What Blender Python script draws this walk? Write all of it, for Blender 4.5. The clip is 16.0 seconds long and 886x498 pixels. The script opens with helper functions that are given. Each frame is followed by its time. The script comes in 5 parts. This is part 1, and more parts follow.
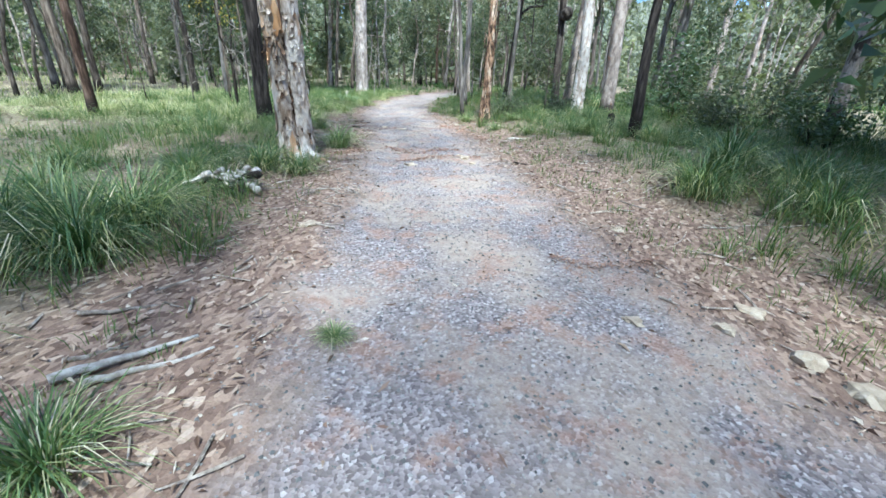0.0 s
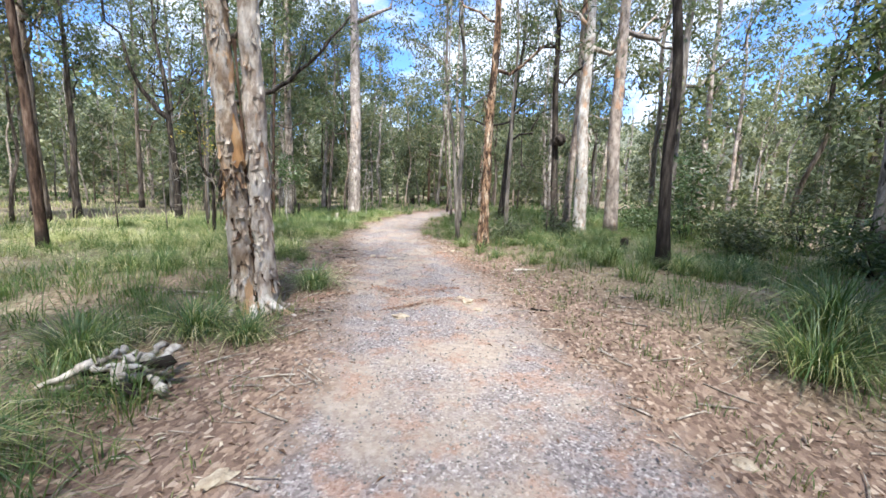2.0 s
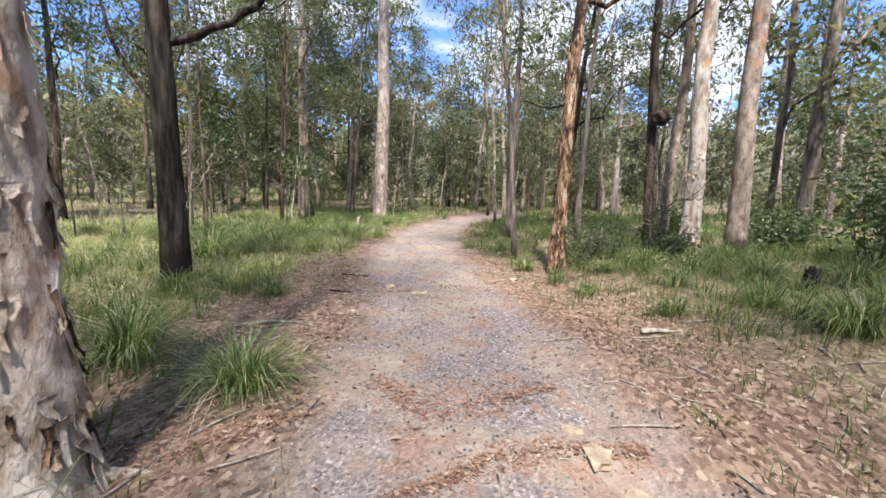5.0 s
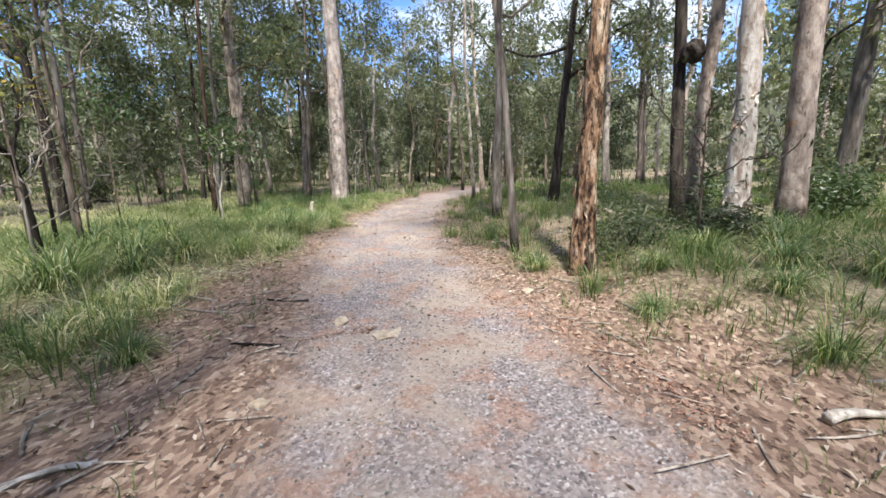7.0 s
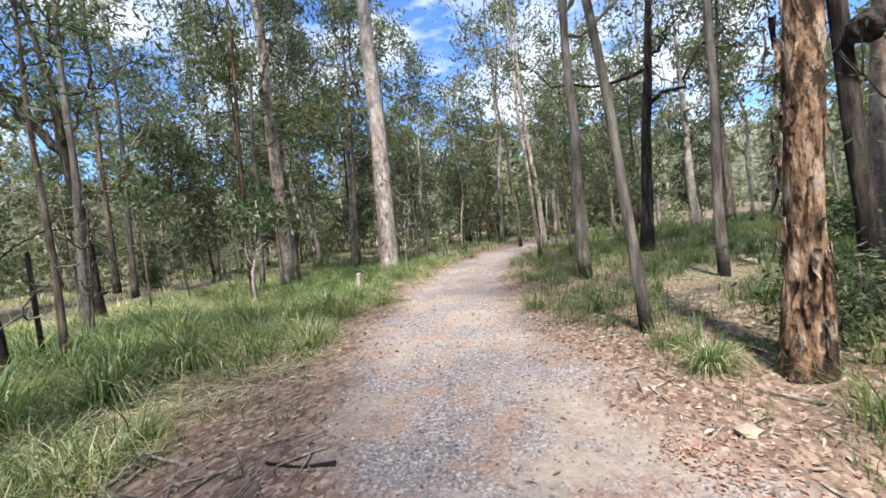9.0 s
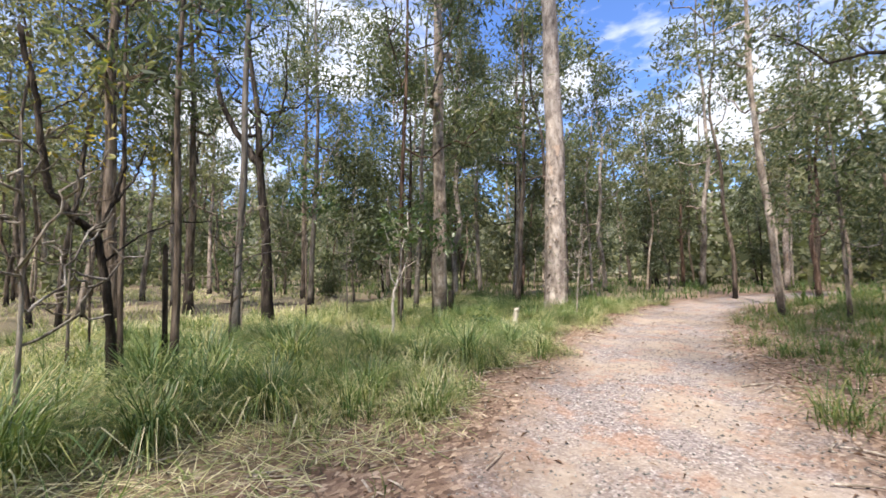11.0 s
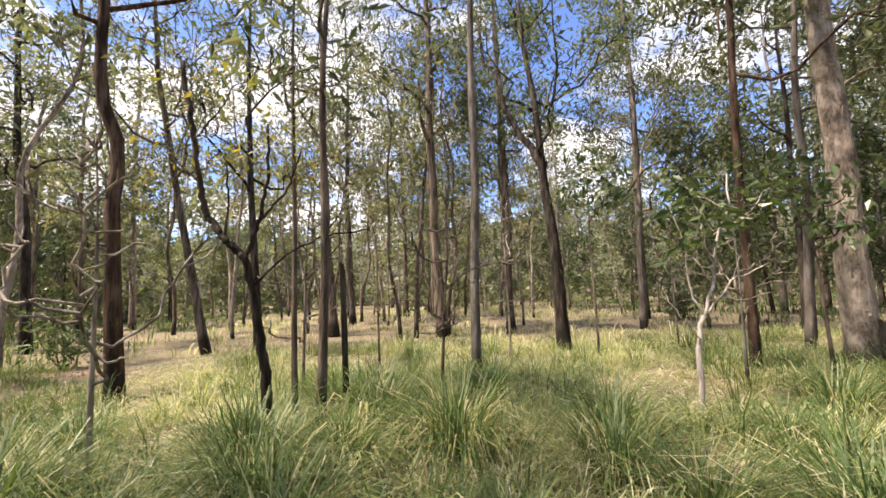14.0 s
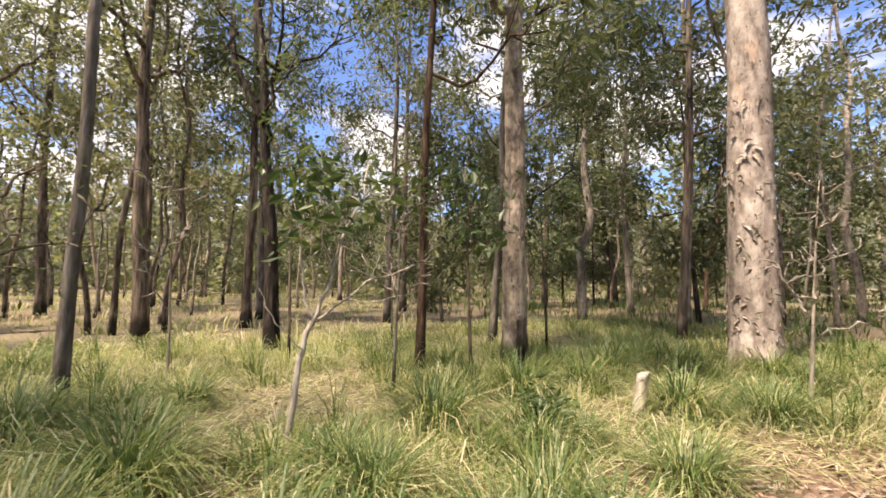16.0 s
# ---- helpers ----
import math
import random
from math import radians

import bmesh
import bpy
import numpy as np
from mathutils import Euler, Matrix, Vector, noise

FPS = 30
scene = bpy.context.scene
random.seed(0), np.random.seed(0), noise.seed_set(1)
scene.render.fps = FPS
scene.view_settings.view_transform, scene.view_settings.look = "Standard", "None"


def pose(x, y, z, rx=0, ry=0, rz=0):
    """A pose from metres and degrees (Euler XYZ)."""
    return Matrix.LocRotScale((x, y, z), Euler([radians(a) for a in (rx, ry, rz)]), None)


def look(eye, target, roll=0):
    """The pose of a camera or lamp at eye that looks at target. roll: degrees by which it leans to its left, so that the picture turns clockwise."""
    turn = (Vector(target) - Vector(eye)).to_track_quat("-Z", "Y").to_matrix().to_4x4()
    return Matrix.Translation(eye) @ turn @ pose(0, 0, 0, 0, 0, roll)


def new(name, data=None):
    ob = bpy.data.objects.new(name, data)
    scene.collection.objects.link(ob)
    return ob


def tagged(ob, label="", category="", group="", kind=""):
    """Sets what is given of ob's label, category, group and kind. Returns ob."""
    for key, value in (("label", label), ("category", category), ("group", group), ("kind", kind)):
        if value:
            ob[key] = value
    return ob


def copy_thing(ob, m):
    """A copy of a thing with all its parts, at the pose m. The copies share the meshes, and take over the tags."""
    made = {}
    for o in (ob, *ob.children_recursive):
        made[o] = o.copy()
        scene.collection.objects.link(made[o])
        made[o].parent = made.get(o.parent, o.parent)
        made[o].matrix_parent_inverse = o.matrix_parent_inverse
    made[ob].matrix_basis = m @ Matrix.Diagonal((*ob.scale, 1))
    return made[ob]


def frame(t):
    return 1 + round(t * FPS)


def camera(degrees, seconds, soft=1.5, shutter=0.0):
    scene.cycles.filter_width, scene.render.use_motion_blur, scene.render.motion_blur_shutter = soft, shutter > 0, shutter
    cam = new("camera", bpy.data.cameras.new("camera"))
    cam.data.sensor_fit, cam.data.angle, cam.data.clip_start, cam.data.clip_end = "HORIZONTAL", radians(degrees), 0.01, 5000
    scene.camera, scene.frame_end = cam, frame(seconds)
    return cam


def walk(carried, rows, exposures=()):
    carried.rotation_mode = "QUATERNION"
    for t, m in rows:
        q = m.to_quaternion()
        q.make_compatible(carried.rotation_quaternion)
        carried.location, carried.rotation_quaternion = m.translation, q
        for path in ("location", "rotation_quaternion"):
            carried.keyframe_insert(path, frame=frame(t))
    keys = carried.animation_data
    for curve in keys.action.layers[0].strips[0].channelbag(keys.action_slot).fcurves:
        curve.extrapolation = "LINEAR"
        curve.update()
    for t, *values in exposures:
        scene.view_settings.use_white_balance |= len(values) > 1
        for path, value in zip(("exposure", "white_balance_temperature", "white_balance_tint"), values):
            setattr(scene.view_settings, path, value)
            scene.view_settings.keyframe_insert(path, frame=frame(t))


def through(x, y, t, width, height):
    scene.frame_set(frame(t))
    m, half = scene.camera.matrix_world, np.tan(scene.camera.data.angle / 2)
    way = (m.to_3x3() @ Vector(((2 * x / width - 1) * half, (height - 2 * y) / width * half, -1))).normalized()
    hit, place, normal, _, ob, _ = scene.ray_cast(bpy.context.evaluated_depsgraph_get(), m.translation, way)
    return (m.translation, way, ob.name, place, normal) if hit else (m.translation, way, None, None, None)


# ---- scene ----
cam = camera(94.2, 16.0, soft=1.6, shutter=0.1)
PATH = [
    (0, (1.18, 2.98, 1.45), (0.844, 4.784, 0.656), 2.6),
    (0.5, (1.233, 3.014, 1.546), (0.936, 4.849, 0.809), 4.6),
    (1, (1.12, 3.528, 1.599), (0.809, 5.444, 1.114), 1.8),
    (1.5, (0.959, 4.068, 1.639), (0.505, 5.981, 1.273), 2.0),
    (2, (0.756, 4.615, 1.64), (0.409, 6.563, 1.35), 1.7),
    (2.5, (0.625, 5.196, 1.612), (0.179, 7.13, 1.369), 2.1),
    (3, (0.401, 5.764, 1.593), (-0.083, 7.689, 1.346), 4.9),
    (3.5, (0.266, 6.342, 1.552), (-0.131, 8.296, 1.407), 3.7),
    (4, (0.064, 6.886, 1.534), (-0.529, 8.777, 1.272), 2.5),
    (4.2, (-0.027, 7.109, 1.528), (-0.576, 9.015, 1.274), 3.5),
    (6.3, (-0.586, 9.72, 1.467), (-1.101, 11.622, 1.123), -1.5),
    (6.5, (-0.689, 9.91, 1.466), (-1.265, 11.797, 1.136), -0.9),
    (7, (-0.916, 10.431, 1.464), (-1.287, 12.354, 1.062), -1.0),
    (7.5, (-1.067, 10.946, 1.468), (-1.506, 12.854, 1.058), -1.3),
    (8, (-1.318, 11.411, 1.492), (-1.854, 13.321, 1.241), -1.2),
    (8.5, (-1.51, 11.886, 1.452), (-1.87, 13.826, 1.122), -2.2),
    (8.7, (-1.582, 12.056, 1.424), (-2.036, 13.989, 1.185), -4.0),
    (10.8, (-2.492, 13.823, 1.299), (-3.638, 15.457, 1.427), -0.1),
    (11, (-2.56, 14.082, 1.266), (-3.845, 15.611, 1.372), -0.9),
    (11.5, (-2.725, 14.668, 1.23), (-4.383, 15.788, 1.247), -2.7),
    (12, (-3.048, 15.087, 1.269), (-4.902, 15.833, 1.33), -2.0),
    (12.5, (-3.259, 15.534, 1.271), (-5.212, 15.958, 1.348), -1.0),
    (13, (-3.52, 15.916, 1.279), (-5.5, 16.156, 1.424), -1.3),
    (13.5, (-3.853, 16.275, 1.303), (-5.833, 16.451, 1.529), -2.6),
    (14, (-4.068, 16.688, 1.27), (-6.055, 16.722, 1.493), -2.0),
    (14.1, (-4.118, 16.785, 1.291), (-6.106, 16.8, 1.508), -2.0),
    (14.5, (-4.235, 17.121, 1.3), (-6.224, 17.135, 1.505), -0.4),
    (15, (-4.383, 17.61, 1.316), (-6.351, 17.88, 1.542), 0.3),
    (15.5, (-4.433, 18.191, 1.329), (-6.339, 18.765, 1.523), 0.3),
    (16, (-4.487, 18.62, 1.335), (-6.262, 19.529, 1.486), 0.2),
]
WHITE = [(0.0, 1.45, 5050, 0), (1.5, 1.42, 5550, 5), (3.5, 1.2, 6500, 15), (8.5, 1.08, 6000, 10), (11.0, 1.08, 6500, 13), (12.5, 1.28, 6900, 16), (14.5, 1.24, 7500, 19), (16.0, 1.17, 7800, 19)]
walk(cam, [(t, look(eye, target, roll)) for t, eye, target, roll in PATH], WHITE)

# ---- light ----
SUN_EL, SUN_AZ = 61.0, 166.0          # height of the sun; compass turn from +y, clockwise
world = bpy.data.worlds.new("sky")
scene.world = world
world.use_nodes = True
wt = world.node_tree
wt.nodes.clear()
sky = wt.nodes.new("ShaderNodeTexSky")
sky.sky_type, sky.sun_disc = "NISHITA", False
sky.sun_elevation, sky.sun_rotation = radians(SUN_EL), radians(SUN_AZ)
sky.air_density, sky.dust_density, sky.ozone_density = 1.0, 0.6, 2.0
coord = wt.nodes.new("ShaderNodeTexCoord")
squash = wt.nodes.new("ShaderNodeMapping")
squash.inputs["Scale"].default_value = (1.0, 1.0, 2.6)
puffs = wt.nodes.new("ShaderNodeTexNoise")
puffs.inputs["Scale"].default_value, puffs.inputs["Detail"].default_value = 2.4, 7.0
puffs.inputs["Roughness"].default_value = 0.56
cover = wt.nodes.new("ShaderNodeValToRGB")
cover.color_ramp.elements[0].position, cover.color_ramp.elements[1].position = 0.48, 0.58
cloud = wt.nodes.new("ShaderNodeMix")
cloud.data_type = "RGBA"
cloud.inputs[7].default_value = (4.3, 4.6, 5.1, 1)
lift = wt.nodes.new("ShaderNodeMix")
lift.data_type, lift.blend_type = "RGBA", "MULTIPLY"
lift.inputs[0].default_value, lift.inputs[7].default_value = 1.0, (0.62, 0.80, 1.12, 1)
back = wt.nodes.new("ShaderNodeBackground")
back.inputs["Strength"].default_value = 0.13
wout = wt.nodes.new("ShaderNodeOutputWorld")
for a, b in ((coord.outputs["Generated"], squash.inputs[0]), (squash.outputs[0], puffs.inputs[0]), (puffs.outputs[0], cover.inputs[0]),
             (cover.outputs[0], cloud.inputs[0]), (sky.outputs[0], lift.inputs[6]), (lift.outputs[2], cloud.inputs[6]), (cloud.outputs[2], back.inputs[0]), (back.outputs[0], wout.inputs[0])):
    wt.links.new(a, b)
sun = new("sun", bpy.data.lights.new("sun", "SUN"))
sun.data.energy, sun.data.angle, sun.data.color = 4.6, radians(3.6), (1.0, 0.93, 0.81)
az, el = radians(SUN_AZ), radians(SUN_EL)
sun.matrix_world = look((0, 0, 0), (-math.sin(az) * math.cos(el), -math.cos(az) * math.cos(el), -math.sin(el)))

# ---- materials ----


def start(name, rough=0.85, spec=0.25):
    m = bpy.data.materials.new(name)
    m.use_nodes = True
    nt = m.node_tree
    p = nt.nodes["Principled BSDF"]
    p.inputs["Roughness"].default_value = rough
    p.inputs["Specular IOR Level"].default_value = spec
    return m, nt, p


def node(nt, kind, **values):
    n = nt.nodes.new(kind)
    for key, value in values.items():
        key = key.replace("_", " ")
        if hasattr(value, "links") or isinstance(value, bpy.types.NodeSocket):
            nt.links.new(value, n.inputs[key])
        else:
            n.inputs[key].default_value = value
    return n


def ramp(nt, fac, *stops):
    n = nt.nodes.new("ShaderNodeValToRGB")
    while len(n.color_ramp.elements) < len(stops):
        n.color_ramp.elements.new(0.5)
    for e, (pos, col) in zip(n.color_ramp.elements, stops):
        e.position, e.color = pos, (*col, 1) if len(col) == 3 else col
    nt.links.new(fac, n.inputs[0])
    return n.outputs[0]


def mix(nt, fac, a, b, how="MIX"):
    n = nt.nodes.new("ShaderNodeMix")
    n.data_type, n.blend_type = "RGBA", how
    for sock, v in ((n.inputs[0], fac), (n.inputs[6], a), (n.inputs[7], b)):
        if isinstance(v, bpy.types.NodeSocket):
            nt.links.new(v, sock)
        else:
            sock.default_value = v if isinstance(v, float) else (*v, 1)
    return n.outputs[2]


def noise_at(nt, where, scale, detail=4.0, rough=0.55, stretch=None):
    if stretch:
        mp = node(nt, "ShaderNodeMapping", Vector=where, Scale=stretch)
        where = mp.outputs[0]
    return node(nt, "ShaderNodeTexNoise", Vector=where, Scale=scale, Detail=detail, Roughness=rough).outputs[0]


def bump(nt, p, height, strength, distance):
    b = node(nt, "ShaderNodeBump", Height=height, Strength=strength, Distance=distance)
    nt.links.new(b.outputs[0], p.inputs["Normal"])


def g3(v):
    return (v, v, v)


def bark(name, low, mid, high, patch=None, patch_from=0.6, fleck=None, char=0.0, stretch=0.22, relief=0.6, scale=9.0, fleck_from=0.60, mottle=0.0):
    """Bark: long fibres, broad stains, loose patches, dark flecks, and fire-blackening that climbs unevenly from the ground."""
    m, nt, p = start(name, 0.9, 0.15)
    tc = node(nt, "ShaderNodeTexCoord")
    pos = tc.outputs["Object"]
    rnd = node(nt, "ShaderNodeObjectInfo").outputs["Random"]
    fibre = noise_at(nt, pos, scale, 6.0, 0.62, (1, 1, stretch))
    col = ramp(nt, fibre, (0.40, low), (0.51, mid), (0.62, high))
    broad = noise_at(nt, pos, 1.7, 3.0, 0.5, (1, 1, 0.5))
    col = mix(nt, 0.75, col, ramp(nt, broad, (0.3, g3(0.55)), (0.7, g3(1.15))), "MULTIPLY")
    if mottle:
        mm = noise_at(nt, pos, 5.5, 6.0, 0.7, (1, 1, 0.55))
        col = mix(nt, mottle, col, ramp(nt, mm, (0.38, (0.42, 0.38, 0.36)), (0.5, (0.95, 0.93, 0.92)), (0.6, (1.2, 1.18, 1.16))), "MULTIPLY")
    if patch:
        pm = noise_at(nt, pos, 3.1, 5.0, 0.6, (1, 1, 0.38))
        pf = ramp(nt, pm, (patch_from, g3(0)), (patch_from + 0.04, g3(1)))
        col = mix(nt, pf, col, mix(nt, fibre, patch, [c * 1.35 for c in patch]))
    if fleck:
        fm = noise_at(nt, pos, 19.0, 5.0, 0.75, (1, 1, 0.3))
        col = mix(nt, ramp(nt, fm, (fleck_from, g3(0)), (fleck_from + 0.07, g3(0.9))), col, fleck)
    if char:
        sep = node(nt, "ShaderNodeSeparateXYZ", Vector=pos)
        cn = noise_at(nt, pos, 2.3, 4.0, 0.6, (1, 1, 0.6))
        ad = nt.nodes.new("ShaderNodeMath")
        ad.operation = "MULTIPLY_ADD"
        nt.links.new(cn, ad.inputs[0])
        ad.inputs[1].default_value = -1.6 * char
        nt.links.new(sep.outputs[2], ad.inputs[2])
        cf = ramp(nt, ad.outputs[0], (0.0, g3(0.9)), (0.25, g3(0)))
        col = mix(nt, cf, col, (0.022, 0.019, 0.017))
    tint = ramp(nt, rnd, (0.0, (0.82, 0.82, 0.84)), (1.0, (1.1, 1.04, 0.98)))
    col = mix(nt, 1.0, col, tint, "MULTIPLY")
    nt.links.new(col, p.inputs["Base Color"])
    fine = noise_at(nt, pos, scale * 4, 5.0, 0.65, (1, 1, stretch))
    bump(nt, p, mix(nt, 0.4, fibre, fine), relief, 0.05)
    return m


PAPER = bark("paperbark", (0.46, 0.37, 0.30), (0.76, 0.69, 0.61), (0.87, 0.82, 0.75), (0.50, 0.33, 0.22), 0.60, (0.07, 0.052, 0.042), 0.0, 0.4, 1.0, 9.0, 0.61, 0.35)
PAPER_R = bark("flaking_bark", (0.07, 0.045, 0.034), (0.42, 0.27, 0.17), (0.70, 0.59, 0.46), (0.055, 0.038, 0.030), 0.55, (0.025, 0.02, 0.017), 0.0, 0.3, 1.0, 8.0, 0.50, 0.6)
PAPER_W = bark("warm_paperbark", (0.40, 0.29, 0.20), (0.70, 0.58, 0.46), (0.86, 0.79, 0.69), (0.58, 0.37, 0.21), 0.53, (0.06, 0.042, 0.032), 0.0, 0.4, 1.0, 9.0, 0.59, 0.45)
SMOOTH = bark("smooth_gum_bark", (0.27, 0.235, 0.21), (0.41, 0.355, 0.32), (0.54, 0.49, 0.445), (0.36, 0.23, 0.16), 0.60, (0.10, 0.075, 0.06), 0.35, 0.45, 0.7, 5.0, 0.58, 0.85)
GREAT = bark("great_gum_bark", (0.34, 0.295, 0.265), (0.49, 0.435, 0.395), (0.64, 0.585, 0.54), (0.43, 0.335, 0.27), 0.62, (0.10, 0.075, 0.06), 0.0, 0.45, 0.7, 5.0, 0.57, 0.7)
PALE = bark("pale_gum_bark", (0.27, 0.235, 0.20), (0.44, 0.39, 0.34), (0.58, 0.53, 0.47), (0.34, 0.26, 0.19), 0.63, (0.10, 0.08, 0.07), 0.25, 0.4, 0.8, 6.0, 0.56, 0.9)
PALE_BURNT = bark("burnt_pale_bark", (0.27, 0.235, 0.20), (0.46, 0.41, 0.36), (0.60, 0.55, 0.49), (0.03, 0.026, 0.023), 0.52, (0.08, 0.07, 0.06), 0.8, 0.4, 0.8, 6.0, 0.56, 0.6)
DARK = bark("ironbark", (0.030, 0.025, 0.022), (0.075, 0.062, 0.053), (0.14, 0.118, 0.10), None, 0.6, None, 0.6, 0.16, 1.0, 12.0)
BROWN = bark("stringy_bark", (0.085, 0.069, 0.056), (0.20, 0.163, 0.135), (0.33, 0.28, 0.235), None, 0.6, None, 0.45, 0.14, 0.9, 12.0)
GREY = bark("grey_bark", (0.13, 0.115, 0.10), (0.24, 0.215, 0.19), (0.37, 0.34, 0.305), (0.20, 0.13, 0.09), 0.63, None, 0.3, 0.18, 0.8, 10.0)
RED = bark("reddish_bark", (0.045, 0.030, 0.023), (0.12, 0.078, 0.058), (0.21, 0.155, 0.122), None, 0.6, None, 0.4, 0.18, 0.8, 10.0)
ORANGE = bark("torn_inner_bark", (0.46, 0.25, 0.11), (0.64, 0.38, 0.18), (0.76, 0.53, 0.31), None, 0.6, None, 0.0, 0.3, 0.6, 9.0)
BONE = bark("bleached_wood", (0.40, 0.36, 0.31), (0.58, 0.54, 0.48), (0.72, 0.68, 0.62), None, 0.6, (0.15, 0.13, 0.11), 0.0, 0.25, 0.5, 14.0)
WOOD = bark("weathered_wood", (0.22, 0.19, 0.16), (0.40, 0.36, 0.31), (0.56, 0.52, 0.46), None, 0.6, (0.08, 0.07, 0.06), 0.0, 0.2, 0.8, 14.0)


def leafy(name, stops, through=0.35, rough=0.5, spec=0.4):
    """Thin leaves: a colour for each piece, a little light let through."""
    m, nt, p = start(name, rough, spec)
    isl = node(nt, "ShaderNodeNewGeometry").outputs["Random Per Island"]
    rnd = node(nt, "ShaderNodeObjectInfo").outputs["Random"]
    col = ramp(nt, isl, *stops)
    col = mix(nt, 1.0, col, ramp(nt, rnd, (0, (0.85, 0.9, 0.85)), (1, (1.12, 1.05, 0.95))), "MULTIPLY")
    nt.links.new(col, p.inputs["Base Color"])
    if through:
        tr = node(nt, "ShaderNodeBsdfTranslucent", Color=mix(nt, 1.0, col, (1.1, 1.2, 0.7), "MULTIPLY"))
        ms = node(nt, "ShaderNodeMixShader", Fac=through)
        nt.links.new(p.outputs[0], ms.inputs[1])
        nt.links.new(tr.outputs[0], ms.inputs[2])
        nt.links.new(ms.outputs[0], nt.nodes["Material Output"].inputs[0])
    return m


GUM_LEAF = leafy("gum_leaves", ((0.0, (0.070, 0.092, 0.057)), (0.5, (0.125, 0.15, 0.09)), (0.85, (0.19, 0.205, 0.125)), (1.0, (0.29, 0.27, 0.175))), 0.45)
OAK_LEAF = leafy("she_oak_needles", ((0.0, (0.060, 0.078, 0.050)), (0.6, (0.10, 0.12, 0.072)), (1.0, (0.155, 0.165, 0.10))), 0.4)
# gum leaves again, paler and greyer: distance haze put into the colour
HAZED_LEAF = leafy("hazed_leaves", ((0.0, (0.12, 0.135, 0.085)), (0.5, (0.21, 0.22, 0.14)), (1.0, (0.36, 0.34, 0.23))), 0.45)
BROAD_LEAF = leafy("broad_leaves", ((0.0, (0.045, 0.080, 0.033)), (0.6, (0.080, 0.125, 0.050)), (1.0, (0.14, 0.18, 0.085))), 0.3, 0.38, 0.5)
YELLOW_LEAF = leafy("yellowing_leaves", ((0.0, (0.16, 0.19, 0.05)), (0.6, (0.34, 0.29, 0.06)), (1.0, (0.45, 0.33, 0.07))), 0.4)
GRASS = leafy("grass_blades", ((0.0, (0.065, 0.118, 0.045)), (0.5, (0.112, 0.175, 0.064)), (0.8, (0.17, 0.215, 0.085)), (0.95, (0.25, 0.25, 0.12)), (1.0, (0.42, 0.36, 0.21))), 0.45, 0.5, 0.3)
# straw and dry green, lightened further to carry sunshine in the colour
SUNNY_DRY_GRASS = leafy("sunny_dry_grass_blades", ((0.0, (0.17, 0.24, 0.075)), (0.3, (0.36, 0.40, 0.19)), (0.6, (0.57, 0.54, 0.37)), (1.0, (0.82, 0.75, 0.61))), 0.45, 0.5, 0.4)
TUSSOCK = leafy("tussock_blades", ((0.0, (0.065, 0.115, 0.042)), (0.55, (0.11, 0.175, 0.060)), (0.88, (0.20, 0.24, 0.09)), (1.0, (0.36, 0.31, 0.16))), 0.25, 0.45, 0.4)
LITTER = leafy("fallen_leaves", ((0.0, (0.10, 0.062, 0.045)), (0.3, (0.22, 0.14, 0.105)), (0.6, (0.33, 0.235, 0.18)), (0.85, (0.43, 0.34, 0.275)), (1.0, (0.60, 0.53, 0.45))), 0.0, 0.7, 0.25)
STONE = leafy("gravel_stones", ((0.0, (0.085, 0.08, 0.082)), (0.4, (0.17, 0.16, 0.162)), (0.7, (0.27, 0.25, 0.245)), (0.88, (0.40, 0.37, 0.355)), (1.0, (0.30, 0.19, 0.145))), 0.0, 0.8, 0.3)


def rock_material():
    m, nt, p = start("sandstone", 0.9, 0.2)
    pos = node(nt, "ShaderNodeTexCoord").outputs["Object"]
    n1 = noise_at(nt, pos, 9.0, 6.0, 0.6)
    nt.links.new(ramp(nt, n1, (0.3, (0.26, 0.20, 0.14)), (0.55, (0.46, 0.38, 0.28)), (0.75, (0.58, 0.51, 0.41))), p.inputs["Base Color"])
    bump(nt, p, noise_at(nt, pos, 30.0, 6.0, 0.65), 0.7, 0.03)
    return m


ROCK = rock_material()


